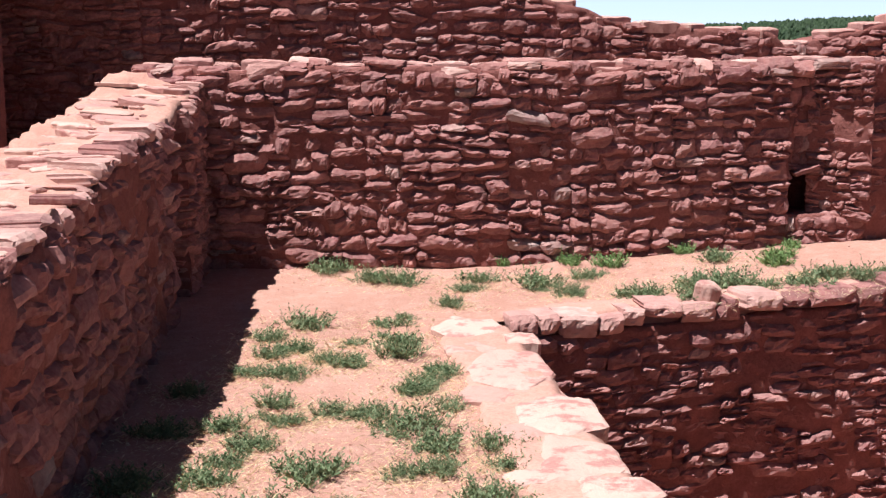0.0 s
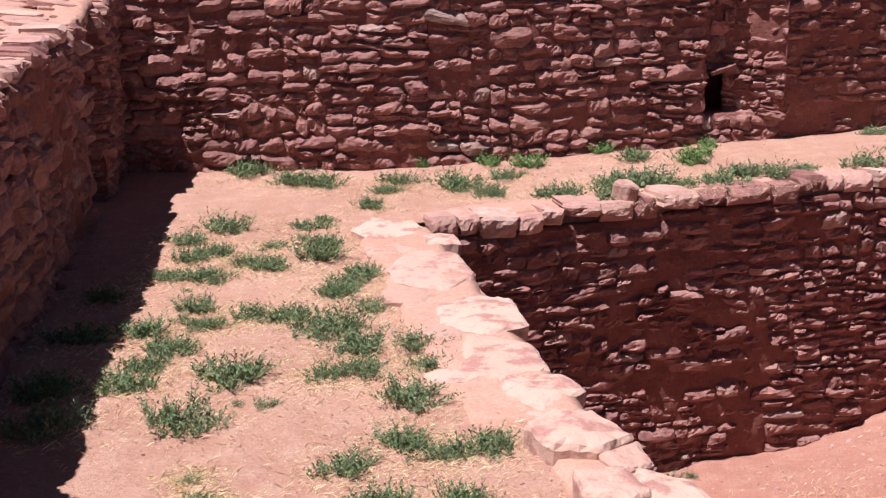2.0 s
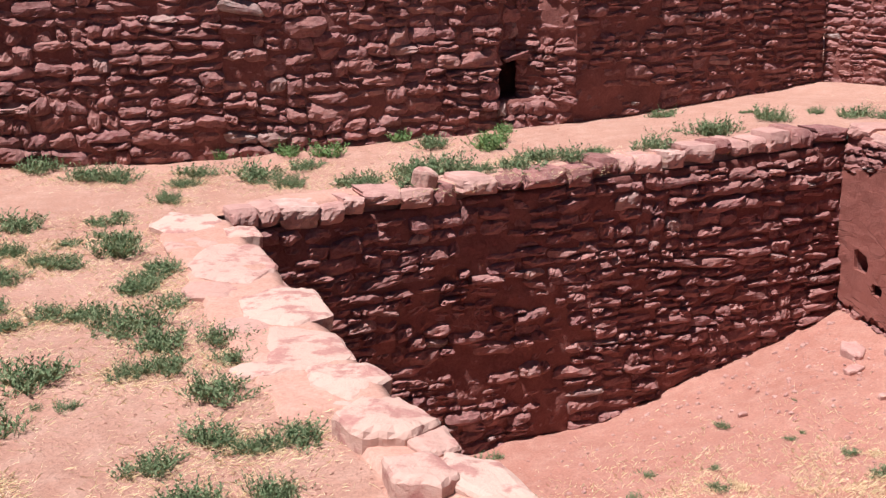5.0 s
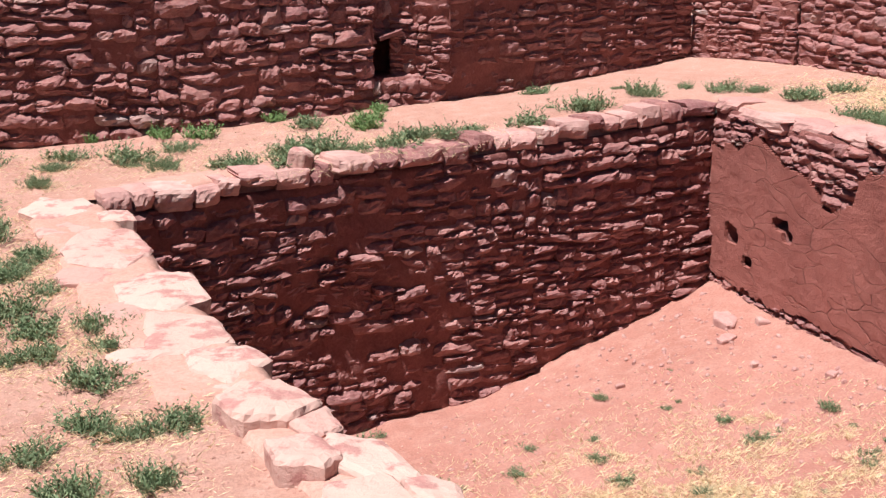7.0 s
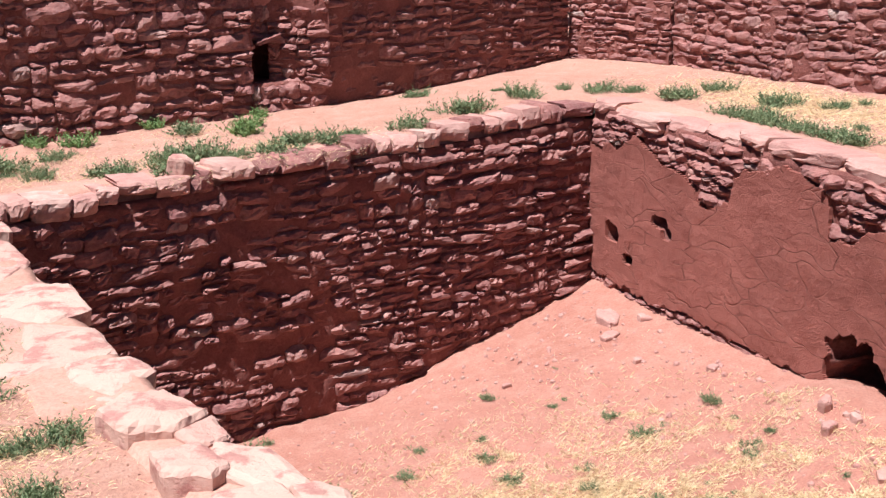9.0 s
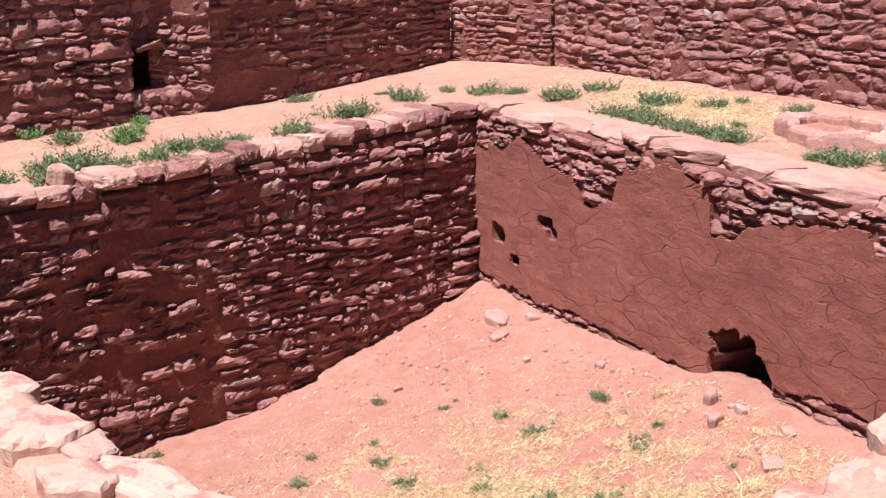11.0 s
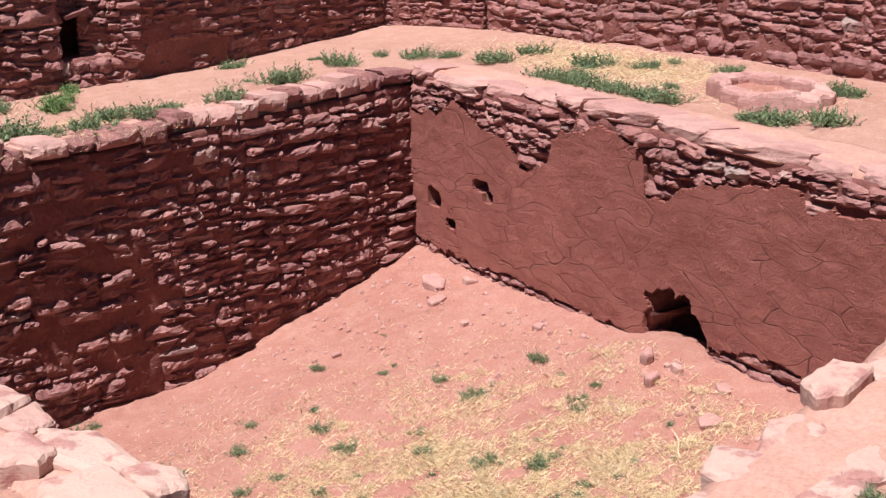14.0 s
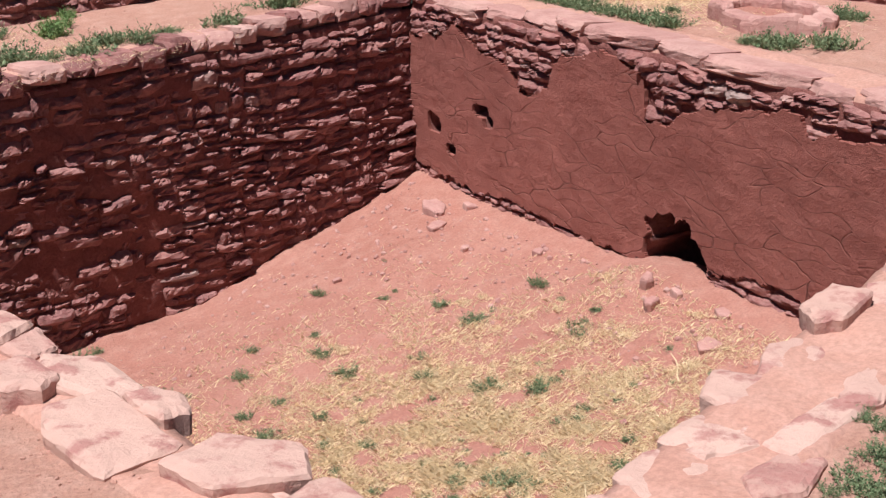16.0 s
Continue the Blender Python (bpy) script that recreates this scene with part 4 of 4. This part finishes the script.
for rows, meshes, label in ((ALONG_WALL, WEEDS, "low grey-green weed growing in dry soil by the wall"), (FRESH_ONES, FRESH, "bright green leafy weed at the foot of the rubble wall"),
                            (MIDDLE, WEEDS, "low grey-green weed growing in bare red soil"), (NEAR, WEEDS, "low grey-green weed growing in bare red soil"), (BEYOND, WEEDS, "low green weed on the soil behind the pit rim")):
    for x, y, size in rows:
        plant(meshes, x, y, size, gz(x, y) - 0.005, label, "weeds on the terrace", pr)
for x, y, size in IN_PIT:
    plant(SPRIGS, x, y, size * 1.2, pz(x, y), "small green weed sprouting among straw in the pit", "weeds in the pit", pr)


for k in range(34):
    x, y, size = pr.choice(MIDDLE + NEAR + ALONG_WALL)
    x, y = x + pr.uniform(-0.3, 0.3), y + pr.uniform(-0.4, 0.4)
    if -1.5 < x < 0.25 or y > 10.5:
        plant(SPRIGS, x, y, pr.uniform(0.07, 0.14), gz(x, y) - 0.005, "small sparse grey-green weed in bare red soil", "weeds on the terrace", pr)
for k in range(64):
    x, y = 3.8 + pr.gauss(0, 0.9), 6.6 + pr.gauss(0, 1.2)
    if inside(INNER, x, y):
        plant(SPRIGS, x, y, pr.uniform(0.05, 0.11), pz(x, y), "small green weed sprouting among straw in the pit", "weeds in the pit", pr)
for k in range(26):
    x, y = 4.5 + pr.gauss(0, 0.6), 7.1 + pr.gauss(0, 0.8)
    if inside(INNER, x, y):
        ob = plant(STRAWY, x, y, pr.uniform(0.10, 0.22), pz(x, y), "pale yellow tuft of dry grass in the pit", "dry tufts", pr)
        ob.name = "dry_tuft"
        ob["category"] = "dry grass"


def straw(name, label, count, seed, spot, long, lie, thick=1.0):
    """Dry grass blades, most of them lying."""
    r = random.Random(seed)
    verts, faces = [], []
    while len(faces) < count:
        x, y, z = spot(r)
        if z is None:
            continue
        a = r.uniform(0, 2 * math.pi)
        ln = r.uniform(*long)
        up = ln * r.uniform(*lie)
        w = r.uniform(0.0007, 0.0017) * thick
        dx, dy = math.cos(a), math.sin(a)
        k = len(verts)
        verts.extend([(x - dy * w, y + dx * w, z), (x + dy * w, y - dx * w, z), (x + dx * ln, y + dy * ln, z + up), (x + dx * ln * 0.5 - dy * w, y + dy * ln * 0.5 + dx * w, z + up * 0.75)])
        faces.append((k, k + 1, k + 2, k + 3))
    ob = new(name, mesh_of(name, verts, faces, STRAW))
    return tagged(ob, label, "grass", kind="stuff")


def straw_in_pit(r):
    x, y = 3.7 + r.gauss(0, 0.95), 5.9 + r.gauss(0, 1.25)
    if not inside(INNER, x, y) or 0.75 * nz(x * 2.6, y * 2.6, 3) + 0.7 * nz(x * 7, y * 7, 1) + 0.42 < r.random() * 1.1:
        return x, y, None
    return x, y, pz(x, y) + 0.0032


def straw_on_terrace(r):
    x, y, s = r.choice(MIDDLE + NEAR + ALONG_WALL)
    x, y = x + r.gauss(0, s * 0.75), y + r.gauss(0, s * 0.8)
    return x, y, gz(x, y) + 0.003


def straw_beyond(r):
    x, y = r.gauss(7.3, 0.35), r.gauss(9.9, 0.9)
    return x, y, (gz(x, y) + 0.004 if 6.5 < x < 7.9 else None)


straw("dry_grass", "pale yellow dry grass matted over the pit floor", 135000, 8, straw_in_pit, (0.012, 0.055), (0.0, 0.9), 0.88)
straw("dry_grass_terrace", "sparse pale dry grass among the weeds", 42000, 9, straw_on_terrace, (0.012, 0.05), (0.0, 0.6), 0.55)
straw("dry_grass_beyond", "pale dry grass behind the pit rim", 14000, 10, straw_beyond, (0.02, 0.07), (0.0, 0.5), 0.8)


def stick(x, y, z, ln, turn, tip, i):
    verts, faces = [], []
    r = random.Random(i)
    for k in range(5):
        t = k / 4
        rad = 0.006 * (1 - 0.5 * t)
        ox = 0.012 * r.uniform(-1, 1)
        for q in range(5):
            a = 2 * math.pi * q / 5
            verts.append((t * ln, ox + rad * math.cos(a), rad * math.sin(a) + tip * t))
    for k in range(4):
        for q in range(5):
            a, b = k * 5 + q, k * 5 + (q + 1) % 5
            faces.append((a, b, b + 5, a + 5))
    faces += [(4, 3, 2, 1, 0), (20, 21, 22, 23, 24)]
    ob = new("stick", mesh_of("stick", verts, faces, STRAW))
    ob.matrix_world = pose(x, y, z, 0, 0, turn)
    return tagged(ob, "thin pale dry stick lying on the pit floor", "stick")


stick(3.72, 5.25, fz(3.72, 5.25) + 0.02, 0.42, 55, 0.05, 1)
stick(5.05, 6.15, fz(5.05, 6.15) + 0.02, 0.3, 62, 0.06, 2)

# ---- distance ----
def far_hill():
    verts, faces = [], []
    n, rows = 70, 14

    def lie(i, t):
        far = 55 + 560 * t ** 2
        across = (-0.15 + 0.75 * i / n) * far
        at_end = (-0.15 + 0.75 * i / n) * 615
        ridge = 4.4 * math.exp(-((at_end - 205) / 58) ** 2) + 0.9 + 0.6 * nz(at_end * 0.03, 3)
        return across, far, -0.35 + (ridge + 0.35) * t ** 2.2

    for i in range(n + 1):
        for j in range(rows + 1):
            verts.append(lie(i, j / rows))
        x, y, z = verts[-1]
        verts.append((x * 1.3, y * 1.3, -8))
    w = rows + 2
    for i in range(n):
        for j in range(w - 1):
            a = i * w + j
            faces.append((a, a + w, a + w + 1, a + 1))
    tagged(new("backdrop_hill", mesh_of("backdrop_hill", verts, faces, HILL, True)), "distant low hill covered in dark green trees", "hill", kind="structure")
    r = random.Random(6)
    tv, tf = [], []
    for k in range(9000):
        x, y, z = lie(r.uniform(0, n), 0.35 + 0.65 * r.random() ** 0.8)
        h = r.uniform(0.5, 1.0) * (0.7 + y / 330)
        w = h * r.uniform(0.35, 0.6)
        b = len(tv)
        for q in range(5):
            a = 2 * math.pi * q / 5 + r.random()
            tv.append((x + w * math.cos(a), y + w * math.sin(a), z + r.uniform(-0.2, 0.2)))
        for q in range(5):
            a = 2 * math.pi * q / 5 + r.random()
            tv.append((x + 0.75 * w * math.cos(a), y + 0.75 * w * math.sin(a), z + h * r.uniform(0.5, 0.75)))
        tv.append((x, y, z + h))
        for q in range(5):
            q2 = (q + 1) % 5
            tf.append((b + q, b + q2, b + 5 + q2, b + 5 + q))
            tf.append((b + 5 + q, b + 5 + q2, b + 10))
    tagged(new("far_woods", mesh_of("far_woods", tv, tf, TREE)), "dark green low trees covering a distant hill", "woods", kind="stuff")


far_hill()


def bush(x, y, z, size, seed):
    root = new("bush")
    root.location = (x, y, z)
    r = random.Random(seed)
    verts, faces = [], []
    for k in range(1600):
        d = Vector((r.gauss(0, 1), r.gauss(0, 1), r.gauss(0, 0.8))).normalized() * r.random() ** 0.35
        lump = 0.72 + 0.4 * nz(d.x * 2.2, d.y * 2.2, d.z * 2.2 + seed)
        at = Vector((d.x * lump, d.y * lump, 1.0 + d.z * lump * 0.9)) * size
        a = Vector((r.uniform(-1, 1), r.uniform(-1, 1), r.uniform(-1, 1))).normalized() * 0.07 * size
        b = a.orthogonal().normalized() * 0.03 * size
        q = len(verts)
        verts.extend([at - a, at + b, at + a, at - b])
        faces.append((q, q + 1, q + 2, q + 3))
    ob = new("crown", mesh_of("crown", verts, faces, LEAF))
    ob.parent = root
    tv, tf = [], []
    for k in range(6):
        a = 2 * math.pi * k / 6
        tv += [(0.09 * size * math.cos(a), 0.09 * size * math.sin(a), -0.3), (0.05 * size * math.cos(a), 0.05 * size * math.sin(a), size)]
    for k in range(6):
        j = (k + 1) % 6
        tf.append((2 * k, 2 * j, 2 * j + 1, 2 * k + 1))
    ob = new("trunk", mesh_of("trunk", tv, tf, WOOD))
    ob.parent = root
    return tagged(root, "grey-green juniper bush beyond the ruined walls", "bush")


bush(11.2, 36.0, 0.0, 1.3, 3)


def sky_backdrop():
    """The bright, hazy sky low over the horizon."""
    m, nt, b = nodes_of("hazy_sky")
    co = position(nt)
    sep = nt.nodes.new("ShaderNodeSeparateXYZ")
    nt.links.new(co, sep.inputs[0])
    up = nt.nodes.new("ShaderNodeMath")
    up.operation = "DIVIDE"
    up.inputs[1].default_value = 420.0
    nt.links.new(sep.outputs[2], up.inputs[0])
    c = ramp(nt, up.outputs[0], [(0.0, (0.58, 0.68, 0.80)), (0.25, (0.46, 0.60, 0.80)), (1.0, (0.30, 0.46, 0.74))])
    b.inputs["Base Color"].default_value = (0, 0, 0, 1)
    nt.links.new(c, b.inputs["Emission Color"])
    b.inputs["Emission Strength"].default_value = 0.8
    verts, faces = [], []
    for i in range(41):
        a = radians(-60 + 3 * i)
        verts += [(2600 * math.sin(a), 2600 * math.cos(a), -60), (2600 * math.sin(a), 2600 * math.cos(a), 420)]
    for i in range(40):
        k = 2 * i
        faces.append((k, k + 2, k + 3, k + 1))
    tagged(new("backdrop_sky", mesh_of("backdrop_sky", verts, faces, m)), "pale blue hazy sky near the horizon", "sky", kind="structure")


sky_backdrop()
